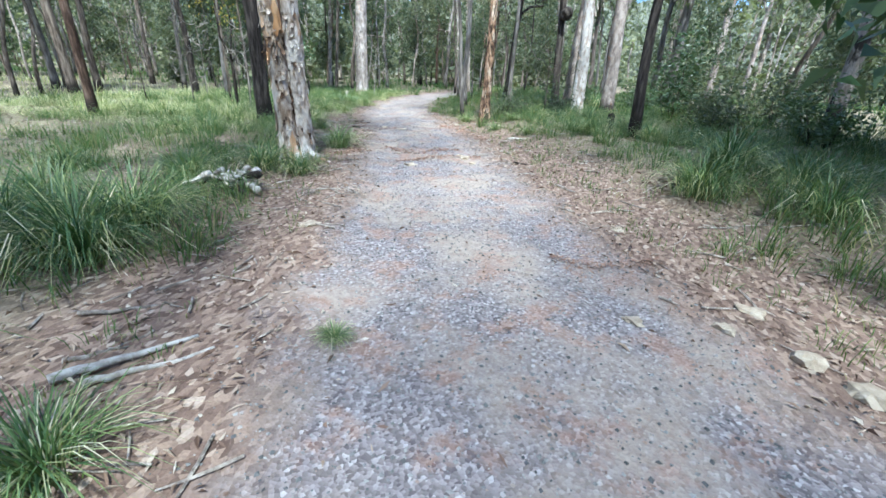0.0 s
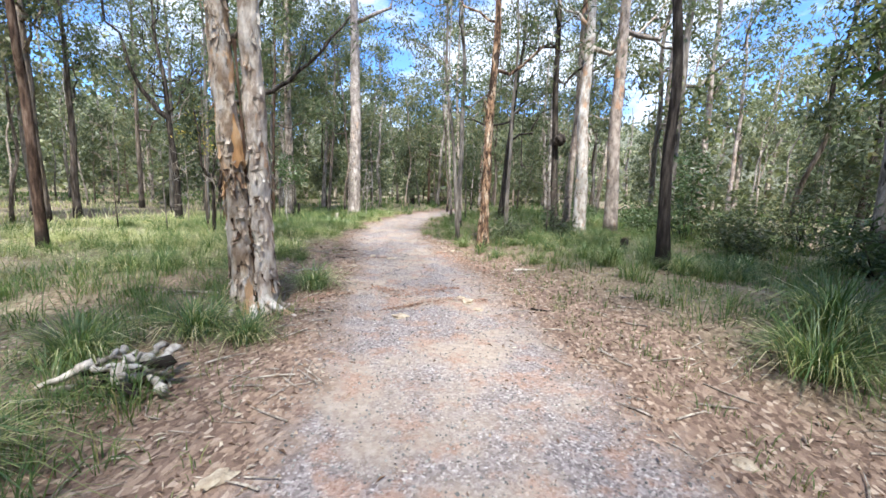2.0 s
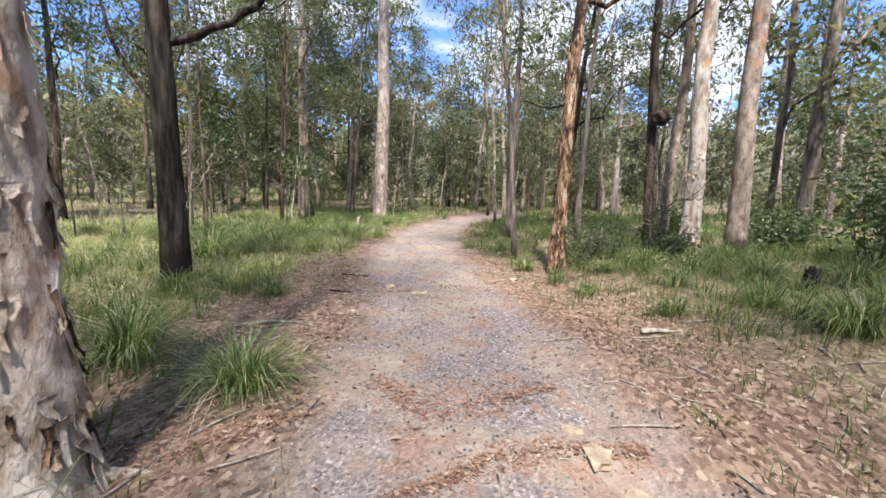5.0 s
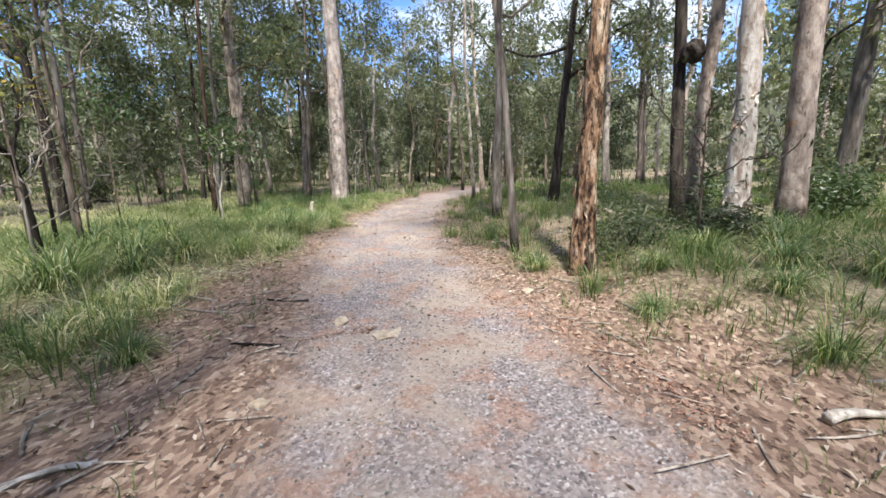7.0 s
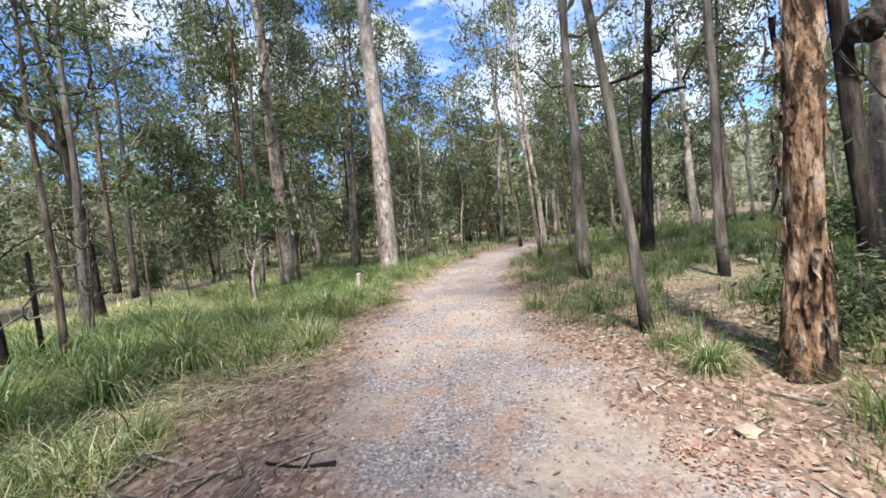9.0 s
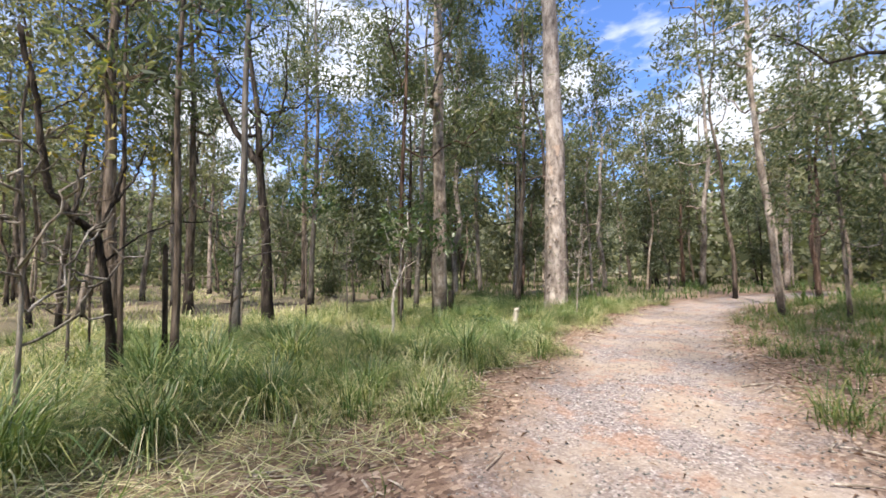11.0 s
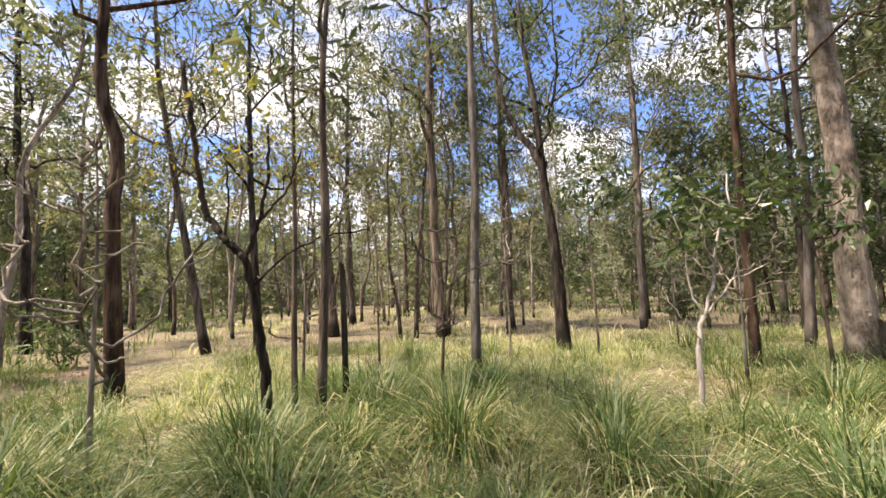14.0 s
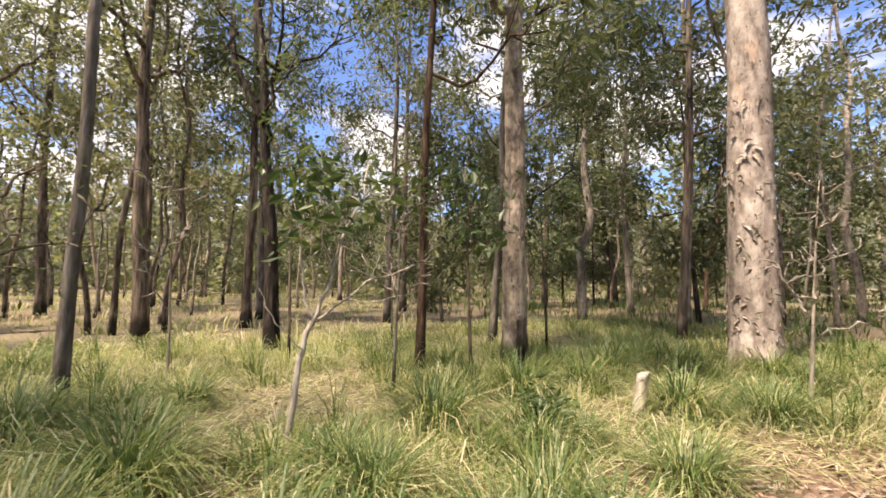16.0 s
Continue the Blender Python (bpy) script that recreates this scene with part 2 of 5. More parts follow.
def ground_material():
    """Gravel on the track, leaf litter on its verges, dark earth and humus under the grass."""
    m, nt, p = start("ground", 0.95, 0.15)
    pos = node(nt, "ShaderNodeTexCoord").outputs["Object"]
    at = nt.nodes.new("ShaderNodeAttribute")
    at.attribute_name = "off_track"
    off = at.outputs["Fac"]
    jag = noise_at(nt, pos, 1.6, 6.0, 0.65)
    fine = noise_at(nt, pos, 14.0, 4.0, 0.6)
    # gravel
    cell = node(nt, "ShaderNodeTexVoronoi", Vector=pos, Scale=55.0)
    big = noise_at(nt, pos, 0.9, 5.0, 0.6)
    grav = ramp(nt, cell.outputs["Color"], (0.1, (0.115, 0.096, 0.093)), (0.45, (0.215, 0.182, 0.174)), (0.75, (0.315, 0.275, 0.26)), (0.95, (0.50, 0.455, 0.43)))
    sand = ramp(nt, fine, (0.3, (0.26, 0.20, 0.155)), (0.7, (0.40, 0.335, 0.275)))
    grav = mix(nt, ramp(nt, big, (0.45, g3(0)), (0.60, g3(0.9))), grav, sand)
    redd = noise_at(nt, pos, 2.4, 5.0, 0.7)
    grav = mix(nt, ramp(nt, redd, (0.51, g3(0)), (0.62, g3(0.85))), grav, mix(nt, cell.outputs["Color"], (0.20, 0.115, 0.085), (0.38, 0.27, 0.21)))
    # litter and humus
    leaf = node(nt, "ShaderNodeTexVoronoi", Vector=node(nt, "ShaderNodeMapping", Vector=pos, Scale=(1, 0.55, 1), Rotation=(0, 0, 0.6)).outputs[0], Scale=34.0)
    lit = ramp(nt, leaf.outputs["Color"], (0.1, (0.10, 0.065, 0.048)), (0.5, (0.20, 0.135, 0.10)), (0.8, (0.31, 0.225, 0.165)), (0.97, (0.46, 0.37, 0.29)))
    hum = ramp(nt, mix(nt, 0.5, fine, leaf.outputs["Color"]), (0.25, (0.10, 0.082, 0.052)), (0.6, (0.25, 0.21, 0.135)), (0.85, (0.42, 0.37, 0.26)))
    hum = mix(nt, ramp(nt, noise_at(nt, pos, 0.35, 3.0), (0.5, g3(0)), (0.66, g3(0.8))), hum, lit)

    def edge(lo, hi):
        ad = nt.nodes.new("ShaderNodeMath")
        ad.operation = "MULTIPLY_ADD"
        nt.links.new(jag, ad.inputs[0])
        ad.inputs[1].default_value = 1.5
        nt.links.new(off, ad.inputs[2])
        return node_range(nt, ad.outputs[0], lo + 0.75, hi + 0.75)
    col = mix(nt, edge(-0.35, 0.15), grav, lit)
    col = mix(nt, edge(1.1, 2.4), col, hum)
    nt.links.new(col, p.inputs["Base Color"])
    bump(nt, p, mix(nt, 0.5, cell.outputs["Distance"], fine), 0.6, 0.02)
    return m


def node_range(nt, value, lo, hi):
    n = node(nt, "ShaderNodeMapRange", Value=value)
    for key, v in (("From Min", lo), ("From Max", hi)):
        n.inputs[key].default_value = v
    return n.outputs[0]


GROUND = ground_material()


def rise_material():
    m, nt, p = start("distant_foliage", 0.95, 0.1)
    pos = node(nt, "ShaderNodeTexCoord").outputs["Object"]
    n1 = noise_at(nt, pos, 0.8, 8.0, 0.7, (1, 1, 0.35))
    nt.links.new(ramp(nt, n1, (0.38, (0.11, 0.115, 0.085)), (0.52, (0.20, 0.205, 0.145)), (0.66, (0.32, 0.31, 0.23))), p.inputs["Base Color"])
    bump(nt, p, n1, 1.0, 1.5)
    return m


RISE = rise_material()

# ---- lie of the land ----
rng = np.random.default_rng(7)
CY = np.array([-60, -25, 0, 4.75, 7.5, 10.5, 13, 15.2, 17, 18.5, 20.5, 23, 26, 30, 36, 45, 60, 120])
CX = np.array([24, 11, 3.0, 1.35, 0.45, -0.6, -1.35, -2.45, -3.25, -3.65, -4.15, -4.5, -4.85, -4.7, -3.2, 3.0, 17, 75])
FY = np.linspace(-60, 120, 1801)
FX = np.convolve(np.pad(np.interp(FY, CY, CX), 12, mode="edge"), np.ones(25) / 25, "valid")


def middle(y):
    return np.interp(y, FY, FX)


def off_track(x, y):
    """Metres outside the gravel's edge (negative on it)."""
    slope = (middle(np.asarray(y) + 0.5) - middle(np.asarray(y) - 0.5))
    half = np.interp(y, [4, 7, 10, 14, 30], [1.4, 1.3, 1.2, 1.13, 1.05])
    return np.abs(x - middle(y)) / np.sqrt(1 + slope ** 2) - half


def height(x, y):
    x, y = np.asarray(x, float), np.asarray(y, float)
    o = off_track(x, y)
    away = np.clip((o - 0.2) / 3.0, 0, 1)
    roll_ = 0.07 * np.sin(0.31 * x + 1.0) * np.sin(0.27 * y + 0.4) + 0.035 * np.sin(0.9 * x + 0.5 * y) + 0.02 * np.sin(1.9 * y - 1.3 * x)
    ruts = -0.025 * np.exp(-((o + 0.45) / 0.22) ** 2) + 0.03 * np.exp(-((o - 0.25) / 0.35) ** 2)
    right = np.clip((o - 0.3) / 2.6, 0, 1) * (x > middle(y)) * np.clip((y - 4) / 5, 0, 1) * np.clip((40 - y) / 8, 0, 1)
    washed = 0.022 * np.sin(8.5 * (y - 0.22 * x)) * np.exp(-((y - 10.4) / 0.75) ** 2) * (o < 0.2)
    return washed + 0.34 * right * right * (3 - 2 * right) + away * roll_ + ruts + 0.006 * np.sin(7 * x + 3 * y) * np.sin(5 * y - 2 * x)


# ---- mesh helpers ----


def mesh(name, verts, faces, material, smooth=False):
    me = bpy.data.meshes.new(name)
    me.from_pydata(np.asarray(verts).tolist(), [], faces if isinstance(faces, list) else faces.tolist())
    me.materials.append(material)
    if smooth:
        me.polygons.foreach_set("use_smooth", np.ones(len(me.polygons), bool))
    me.update()
    return me


def part(name, me, parent, label=""):
    ob = new(name, me)
    ob.parent = parent
    return tagged(ob, label)


def tube(points, radii, seg=10, bumps=0.0, seed=0.0, freq=3.0, cap=True):
    """A round bar along points. bumps: unevenness as a share of the radius."""
    pts, radii = np.asarray(points, float), np.asarray(radii, float)
    d = np.gradient(pts, axis=0)
    d /= np.linalg.norm(d, axis=1)[:, None] + 1e-9
    ref = np.where(np.abs(d[:, 2:3]) > 0.8, np.array([[1.0, 0, 0]]), np.array([[0, 0, 1.0]]))
    u = np.cross(d, ref)
    u /= np.linalg.norm(u, axis=1)[:, None] + 1e-9
    w = np.cross(d, u)
    a = np.linspace(0, 2 * np.pi, seg, endpoint=False)
    r = radii[:, None] * np.ones(seg)
    if bumps:
        zz = np.arange(len(pts))[:, None] * 1.0
        arc = np.concatenate([[0], np.cumsum(np.linalg.norm(np.diff(pts, axis=0), axis=1))])[:, None]
        r = r * (1 + bumps * (np.sin(2 * a + 1.3 * freq * arc + seed) + 0.7 * np.sin(5 * a - 2.1 * freq * arc + 2 * seed) + 0.6 * np.sin(9 * a + 3.7 * freq * arc) * np.sin(2.3 * freq * arc + seed)))
    v = pts[:, None] + r[..., None] * (np.cos(a)[None, :, None] * u[:, None] + np.sin(a)[None, :, None] * w[:, None])
    n = len(pts)
    i = np.arange(n - 1)[:, None] * seg
    j = np.arange(seg)[None]
    k = (j + 1) % seg
    f = np.stack([i + j, i + k, i + seg + k, i + seg + j], -1).reshape(-1, 4).tolist()
    if cap:
        f += [list(range(seg))[::-1], list(range((n - 1) * seg, n * seg))]
    return v.reshape(-1, 3), f


def joined(pieces):
    vs, fs, n = [], [], 0
    for v, f in pieces:
        vs.append(v)
        fs += [[i + n for i in q] for q in f]
        n += len(v)
    return np.concatenate(vs), fs


def leaf_cloud(g, centres, each, spread, size, droop=0.8, slim=0.3, one_sided=False):
    """Small kite-shaped leaves hung about the centres, each folded along its middle."""
    c = np.repeat(np.asarray(centres, float), each, axis=0)
    n = len(c)
    c = c + g.normal(0, 1, (n, 3)) * np.array([spread, spread, spread * 0.75])
    d = g.normal(0, 1, (n, 3)) * np.array([1, 1, 0.6]) - np.array([0, 0, droop])
    d /= np.linalg.norm(d, axis=1)[:, None]
    s = np.cross(d, g.normal(0, 1, (n, 3)))
    s /= np.linalg.norm(s, axis=1)[:, None]
    up = np.cross(d, s)
    L = size * g.uniform(0.6, 1.35, (n, 1))
    if one_sided:
        v = np.stack([c - s * L * slim * 0.3, c + s * L * slim * 0.5 + d * L * 0.3, c + d * L], 1).reshape(-1, 3)
        return v, np.arange(n)[:, None] * 3 + np.array([[0, 1, 2]])
    v = np.stack([c, c + d * L * 0.45 + s * L * slim * 0.5, c + d * L + up * L * 0.12, c + d * L * 0.45 - s * L * slim * 0.5], 1).reshape(-1, 3)
    b = np.arange(n)[:, None] * 4
    return v, np.concatenate([b + np.array([[0, 1, 2]]), b + np.array([[0, 2, 3]])])


def blades(g, base, length, width, lean, away=None):
    """Arching grass blades from base points: a foot, two bends and a point. away: the way each one falls."""
    n = len(base)
    a = g.uniform(0, 2 * np.pi, n) if away is None else away + g.normal(0, 0.5, n)
    out = np.stack([np.cos(a), np.sin(a), np.zeros(n)], 1)
    side = np.stack([-np.sin(a), np.cos(a), np.zeros(n)], 1) * (width / 2)[:, None]
    up = np.array([[0, 0, 1.0]])
    l, k = length[:, None], lean[:, None]
    one = base + up * l * (0.42 - 0.10 * k) + out * l * 0.16 * k
    two = base + up * l * (0.78 - 0.34 * k) + out * l * (0.05 + 0.42 * k)
    tip = base + up * l * (1.0 - 0.72 * k) + out * l * (0.12 + 0.70 * k)
    v = np.stack([base - side, base + side, one + side, one - side, two + side * 0.75, two - side * 0.75, tip], 1).reshape(-1, 3)
    b = np.arange(n)[:, None] * 7
    f = (b + np.array([[0, 1, 2, 3]])).tolist() + (b + np.array([[3, 2, 4, 5]])).tolist() + (b + np.array([[5, 4, 6]])).tolist()
    return v, f


# ---- ground ----
def steps(lo, hi, a, b, fine):
    mid = np.arange(a, b, fine)
    left = a - np.cumsum(fine * 1.22 ** np.arange(1, 60))
    right = mid[-1] + np.cumsum(fine * 1.22 ** np.arange(1, 60))
    return np.concatenate([left[left > lo][::-1], mid, right[right < hi]])


gx, gy = steps(-900, 900, -11, 6, 0.13), steps(-900, 900, 1, 30, 0.13)
X, Y = np.meshgrid(gx, gy)
Z = height(X, Y)
nx, ny = len(gx), len(gy)
q = (np.arange(ny - 1)[:, None] * nx + np.arange(nx - 1)[None]).reshape(-1, 1)
me = mesh("ground", np.stack([X, Y, Z], -1).reshape(-1, 3), q + np.array([[0, 1, nx + 1, nx]]), GROUND, True)
layer = me.attributes.new("off_track", "FLOAT", "POINT")
layer.data.foreach_set("value", np.clip(off_track(X, Y), -2, 6).ravel().astype(np.float32))
ground = tagged(new("ground", me), "forest floor with a pale gravel track through leaf litter", "ground", kind="structure")

# ---- trees ----
TRUNKS = []


def stem_path(g, top, lean, wob, n, bends=()):
    """The middle line of a trunk from the ground up: its lean, a slow waver, and crooks of (height, dx, dy)."""
    z = np.linspace(-0.25, top, n)
    ph = g.uniform(0, 6.28, 4)
    amp = wob * np.clip(z / 3.0, 0, 1)
    low = np.minimum(z, 7) + 0.35 * np.maximum(z - 7, 0)
    x = lean[0] * low + amp * (np.sin(0.55 * z + ph[0]) - np.sin(ph[0]) + 0.4 * np.sin(1.7 * z + ph[1]))
    y = lean[1] * low + amp * (np.sin(0.5 * z + ph[2]) - np.sin(ph[2]) + 0.4 * np.sin(1.6 * z + ph[3]))
    for h, dx, dy in bends:
        s = 1 / (1 + np.exp(-(z - h) / 0.16))
        x, y = x + dx * s, y + dy * s
    return np.stack([x, y, z], 1)


def limb_line(g, start_at, heading, length, rise, n=9):
    t = np.linspace(0, 1, n)[:, None]
    h = np.array([math.cos(heading), math.sin(heading), 0])
    kink = np.cumsum(g.normal(0, 0.11, (n, 3)), axis=0) * length * 0.5
    kink[0] = 0
    return start_at + h * length * (0.9 * t - 0.25 * t ** 2) + np.array([[0, 0, 1]]) * length * rise * (0.35 * t + 0.65 * t ** 2) + kink


def tree(name, label, x, y, top, dia, lean=(0.0, 0.0), wood=GREY, leaf=GUM_LEAF, seed=1, wob=0.05, crown_from=0.34, limbs=8, reach=2.6,
         each=32, size=0.165, spread=0.34, seg=12, rings=0, bends=(), flare=1.35, rough=0.03, twigs=4, group="", slim=0.28, droop=0.9, rise=0.75, category="tree", low_leaf=True):
    """A tree with a tapering trunk, each limb with its side shoots, and a crown of single leaves about the shoots."""
    g = np.random.default_rng(seed)
    dia = dia * (1.0 if group else 0.82)
    z0 = float(height(x, y))
    thing = tagged(new(name), label, category, group)
    thing.matrix_world = pose(x, y, z0)
    n = rings or max(14, int(top / 0.45))
    line = stem_path(g, top, lean, wob, n, bends)
    z = line[:, 2]
    r = dia / 2 * (1 - 0.80 * np.clip(z / top, 0, 1) ** 1.15) * (1 + (flare - 1) * np.exp(-np.maximum(z, 0) / (0.28 + dia * 0.3)))
    trunk = part("trunk", mesh("trunk", *tube(line, r, seg, rough, seed), wood, True), thing)
    tips = []
    for i in range(limbs):
        h = top * (crown_from + (0.97 - crown_from) * (i + g.uniform(0.1, 0.9)) / limbs)
        at = np.array([np.interp(h, z, line[:, k]) for k in range(3)])
        rr = float(np.interp(h, z, r))
        ang = i * 2.4 + g.uniform(-0.6, 0.6)
        ln = reach * g.uniform(0.6, 1.2) * (1.1 - 0.55 * (h / top - crown_from))
        lp = limb_line(g, at, ang, ln, rise * g.uniform(0.5, 1.3))
        pieces = [tube(lp, np.linspace(max(rr * 0.55, 0.012), 0.008, len(lp)), 3 if group else 7)]
        for k in range(twigs):
            j = int(g.integers(3, len(lp)))
            tp = limb_line(g, lp[j], ang + g.uniform(-1.5, 1.5), ln * g.uniform(0.25, 0.5), g.uniform(-0.1, 0.9), 5)
            pieces.append(tube(tp, np.linspace(0.012, 0.005, 5) * (1 + dia), 3, cap=False))
            tips += [tp[-1], tp[3]]
        tips.append(lp[-1])
        part("limb", mesh("limb", *joined(pieces), wood, True), thing)
    if tips and each:
        part("crown", mesh("crown", *leaf_cloud(g, tips, each, spread, size * (1.15 if group else 1.0), droop, slim * (1.35 if group else 1.0), bool(group)), leaf), thing)
    TRUNKS.append((x, y, dia))
    return thing


def flakes(thing, g, count, line_at, radius_at, lo, hi, w, h, material, name="bark_flake"):
    """Curling strips of loose bark that stand off a trunk."""
    for i in range(count):
        z = g.uniform(lo, hi)
        a = g.uniform(0, 2 * np.pi)
        ww, hh = w * g.uniform(0.4, 1.3), h * g.uniform(0.3, 1.4)
        rows = 5
        v = []
        lift = g.uniform(0.006, 0.042)
        for k in range(rows):
            t = k / (rows - 1)
            c = line_at(z - hh * t)
            rr = radius_at(z - hh * t) + 0.004 + lift * t ** 2
            for s in (-1, 0, 1):
                da = s * ww / 2 / rr * (1 - 0.6 * t + g.uniform(-0.35, 0.35)) + 0.1 * math.sin(3 * t + i)
                v.append((c[0] + rr * math.cos(a + da), c[1] + rr * math.sin(a + da), z - hh * t + g.uniform(-0.012, 0.012)))
        nv = len(v)
        v += [(vx * 1.0 - 0.006 * math.cos(a), vy - 0.006 * math.sin(a), vz) for vx, vy, vz in v]
        f = []
        for k in range(rows - 1):
            for s in range(2):
                b = k * 3 + s
                f.append([b, b + 3, b + 4, b + 1])
                f.append([nv + b, nv + b + 1, nv + b + 4, nv + b + 3])
        rim = [0, 3, 6, 9, 12, 13, 14, 11, 8, 5, 2, 1]
        f += [[rim[k], rim[(k + 1) % 12], nv + rim[(k + 1) % 12], nv + rim[k]] for k in range(12)]
        part(name, mesh(name, v, f, material, True), thing)


# -- the twin-stemmed paperbark beside the track
def paperbark_twin(x, y):
    thing = tagged(new("paperbark_tree"), "twin-stemmed paperbark with torn pale bark and an orange scar", "tree")
    thing.matrix_world = pose(x, y, float(height(x, y)))
    g = np.random.default_rng(5)
    scar_at = scar_r = None
    lines = []
    for (dx, dy, lx, ly, dia, sd, wood) in ((-0.07, -0.07, -0.055, -0.035, 0.285, 1.0, PAPER_W), (0.07, 0.07, -0.004, -0.006, 0.285, 4.0, PAPER)):
        line = stem_path(g, 13.0, (lx, ly), 0.03, 260)
        line[:, 0] += dx
        line[:, 1] += dy
        z = line[:, 2]
        r = dia / 2 * (1 - 0.7 * np.clip(z / 13, 0, 1)) * (1 + 0.55 * np.exp(-np.maximum(z, 0) / 0.3))
        r = r * (1 + 0.03 * np.sin(9.1 * z + sd) + 0.025 * np.sin(23 * z + 2 * sd))
        lines.append((line, r))
        part("stem", mesh("stem", *tube(line, r, 40, 0.055, sd, 5.0), wood, True), thing)
        at = lambda h, l=line, zz=z: (np.interp(h, zz, l[:, 0]), np.interp(h, zz, l[:, 1]))
        ra = lambda h, q=r, zz=z: float(np.interp(h, zz, q)) * 1.03
        flakes(thing, g, 90, at, ra, 0.25, 4.2, 0.065, 0.15, wood)
        flakes(thing, g, 34, at, ra, 0.15, 2.2, 0.10, 0.22, wood)
        flakes(thing, g, 26, at, ra, 0.15, 1.7, 0.07, 0.15, PAPER_R)
        scar_at = at if sd == 1.0 else scar_at
        scar_r = ra if sd == 1.0 else scar_r
        tips = []
        for i in range(7):
            h = 6.5 + i * 0.9
            p0 = np.array([*at(h), h])
            lp = limb_line(g, p0, i * 2.3 + sd, 3.0, 0.6)
            part("limb", mesh("limb", *tube(lp, np.linspace(0.05, 0.01, 9), 6), PAPER, True), thing)
            tips += [lp[-1], lp[5], lp[6], lp[7]]
        part("crown", mesh("crown", *leaf_cloud(g, tips, 80, 0.65, 0.17), GUM_LEAF), thing)
    # the shade where the two stems meet, modelled as a thin dark tube
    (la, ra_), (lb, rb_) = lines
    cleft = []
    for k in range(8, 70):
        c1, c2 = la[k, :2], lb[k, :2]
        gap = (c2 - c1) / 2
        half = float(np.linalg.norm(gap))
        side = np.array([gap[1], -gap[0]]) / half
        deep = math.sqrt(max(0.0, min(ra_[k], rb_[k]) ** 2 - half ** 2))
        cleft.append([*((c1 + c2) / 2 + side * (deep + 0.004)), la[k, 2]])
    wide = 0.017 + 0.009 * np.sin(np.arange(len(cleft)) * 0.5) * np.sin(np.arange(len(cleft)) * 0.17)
    part("cleft", mesh("cleft", *tube(np.array(cleft), wide, 8, 0.2, 2.0), RED, True), thing, "dark bar standing in for shade between the stems")
    # buttress roots that run out into the litter
    for a, ln, th in ((-20, 0.62, 0.055), (35, 0.45, 0.045), (-75, 0.4, 0.05), (-130, 0.45, 0.05), (150, 0.5, 0.05)):
        q = np.linspace(0, 1, 12)
        rx = (0.12 + ln * q) * np.cos(radians(a) + 0.25 * np.sin(3 * q))
        ry = (0.12 + ln * q) * np.sin(radians(a) + 0.25 * np.sin(3 * q))
        rz = height(x + rx, y + ry) - float(height(x, y)) + 0.24 * (1 - q) ** 3 - 0.03 * q
        part("root", mesh("root", *tube(np.stack([rx, ry, rz], 1), th * (1.15 - 0.8 * q), 12, 0.1, a), PAPER, True), thing)
    # the torn orange scar and the shelf of loose bark below it, facing the track
    v, f = [], []
    for k in range(14):
        t = k / 13
        for j in range(9):
            s = j / 8 - 0.5
            a = radians(-20 + 5 * math.sin(4 * t)) + s * (0.98 - 0.5 * t * t + 0.16 * math.sin(11 * t))
            h = 1.84 + 0.50 * t + 0.05 * math.sin(9 * s + 1) * (1 - t) + 0.09 * math.cos(6 * s) * t
            rr = scar_r(h) * 1.09 + 0.010 + 0.006 * math.sin(9 * s + 7 * t) + 0.02 * (1 - t) ** 4
            v.append((scar_at(h)[0] + rr * math.cos(a), scar_at(h)[1] + rr * math.sin(a), h))
    for k in range(13):
        for j in range(8):
            b = k * 9 + j
            f.append([b, b + 1, b + 10, b + 9])
    part("bark_scar", mesh("bark_scar", v, f, ORANGE, True), thing, "orange inner bark laid bare")
    flakes(thing, g, 16, scar_at, lambda h: scar_r(h) + 0.02, 1.62, 1.84, 0.08, 0.14, PAPER_R, "bark_shelf")
    TRUNKS.append((x, y, 0.6))


paperbark_twin(-2.50, 9.27)

# -- trees that line the track
behind = tree("gum_tree", "dark-barked tree standing behind the paperbark with a long bare limb", -5.28, 12.63, 12, 0.42, (-0.007, -0.007), DARK, seed=11, limbs=6, rough=0.05)
tree("gum_tree", "slender charred black trunk leaning over leaf litter", 3.37, 12.50, 12, 0.25, (-0.056, 0.028), DARK, seed=14, flare=1.6, wob=0.07)
bg = np.random.default_rng(9)
t = np.linspace(0, 1, 14)
lp = np.stack([2.4 * t, 0.75 * t + 0.1 * np.sin(5 * t), 3.25 + 0.55 * t + 1.3 * t ** 2], 1) + bg.normal(0, 0.015, (14, 3))
long_limb = part("limb", mesh("limb", *tube(lp, np.linspace(0.06, 0.02, 14), 9, 0.04), DARK, True), behind, "long dark bare limb")
for k in range(7):
    tw = limb_line(bg, lp[4 + k], bg.uniform(-1.5, 1.8), 0.8, 0.5, 6)
    part("twig", mesh("twig", *tube(tw, np.linspace(0.012, 0.004, 6), 5), DARK, True), long_limb)
part("foliage", mesh("foliage", *leaf_cloud(bg, lp[8:], 22, 0.4, 0.14), GUM_LEAF), long_limb)
thing = tree("paperbark_tree", "rusty flaking paperbark with a blackened twisted trunk", -0.14, 15.82, 12, 0.30, (0.004, -0.002), PAPER_R, seed=15, seg=30, rings=130, rough=0.07, flare=1.5, wob=0.06)
flakes(thing, np.random.default_rng(3), 90, lambda h: (0.0, 0.0), lambda h: 0.145, 0.15, 4.0, 0.05, 0.2, PAPER_R)
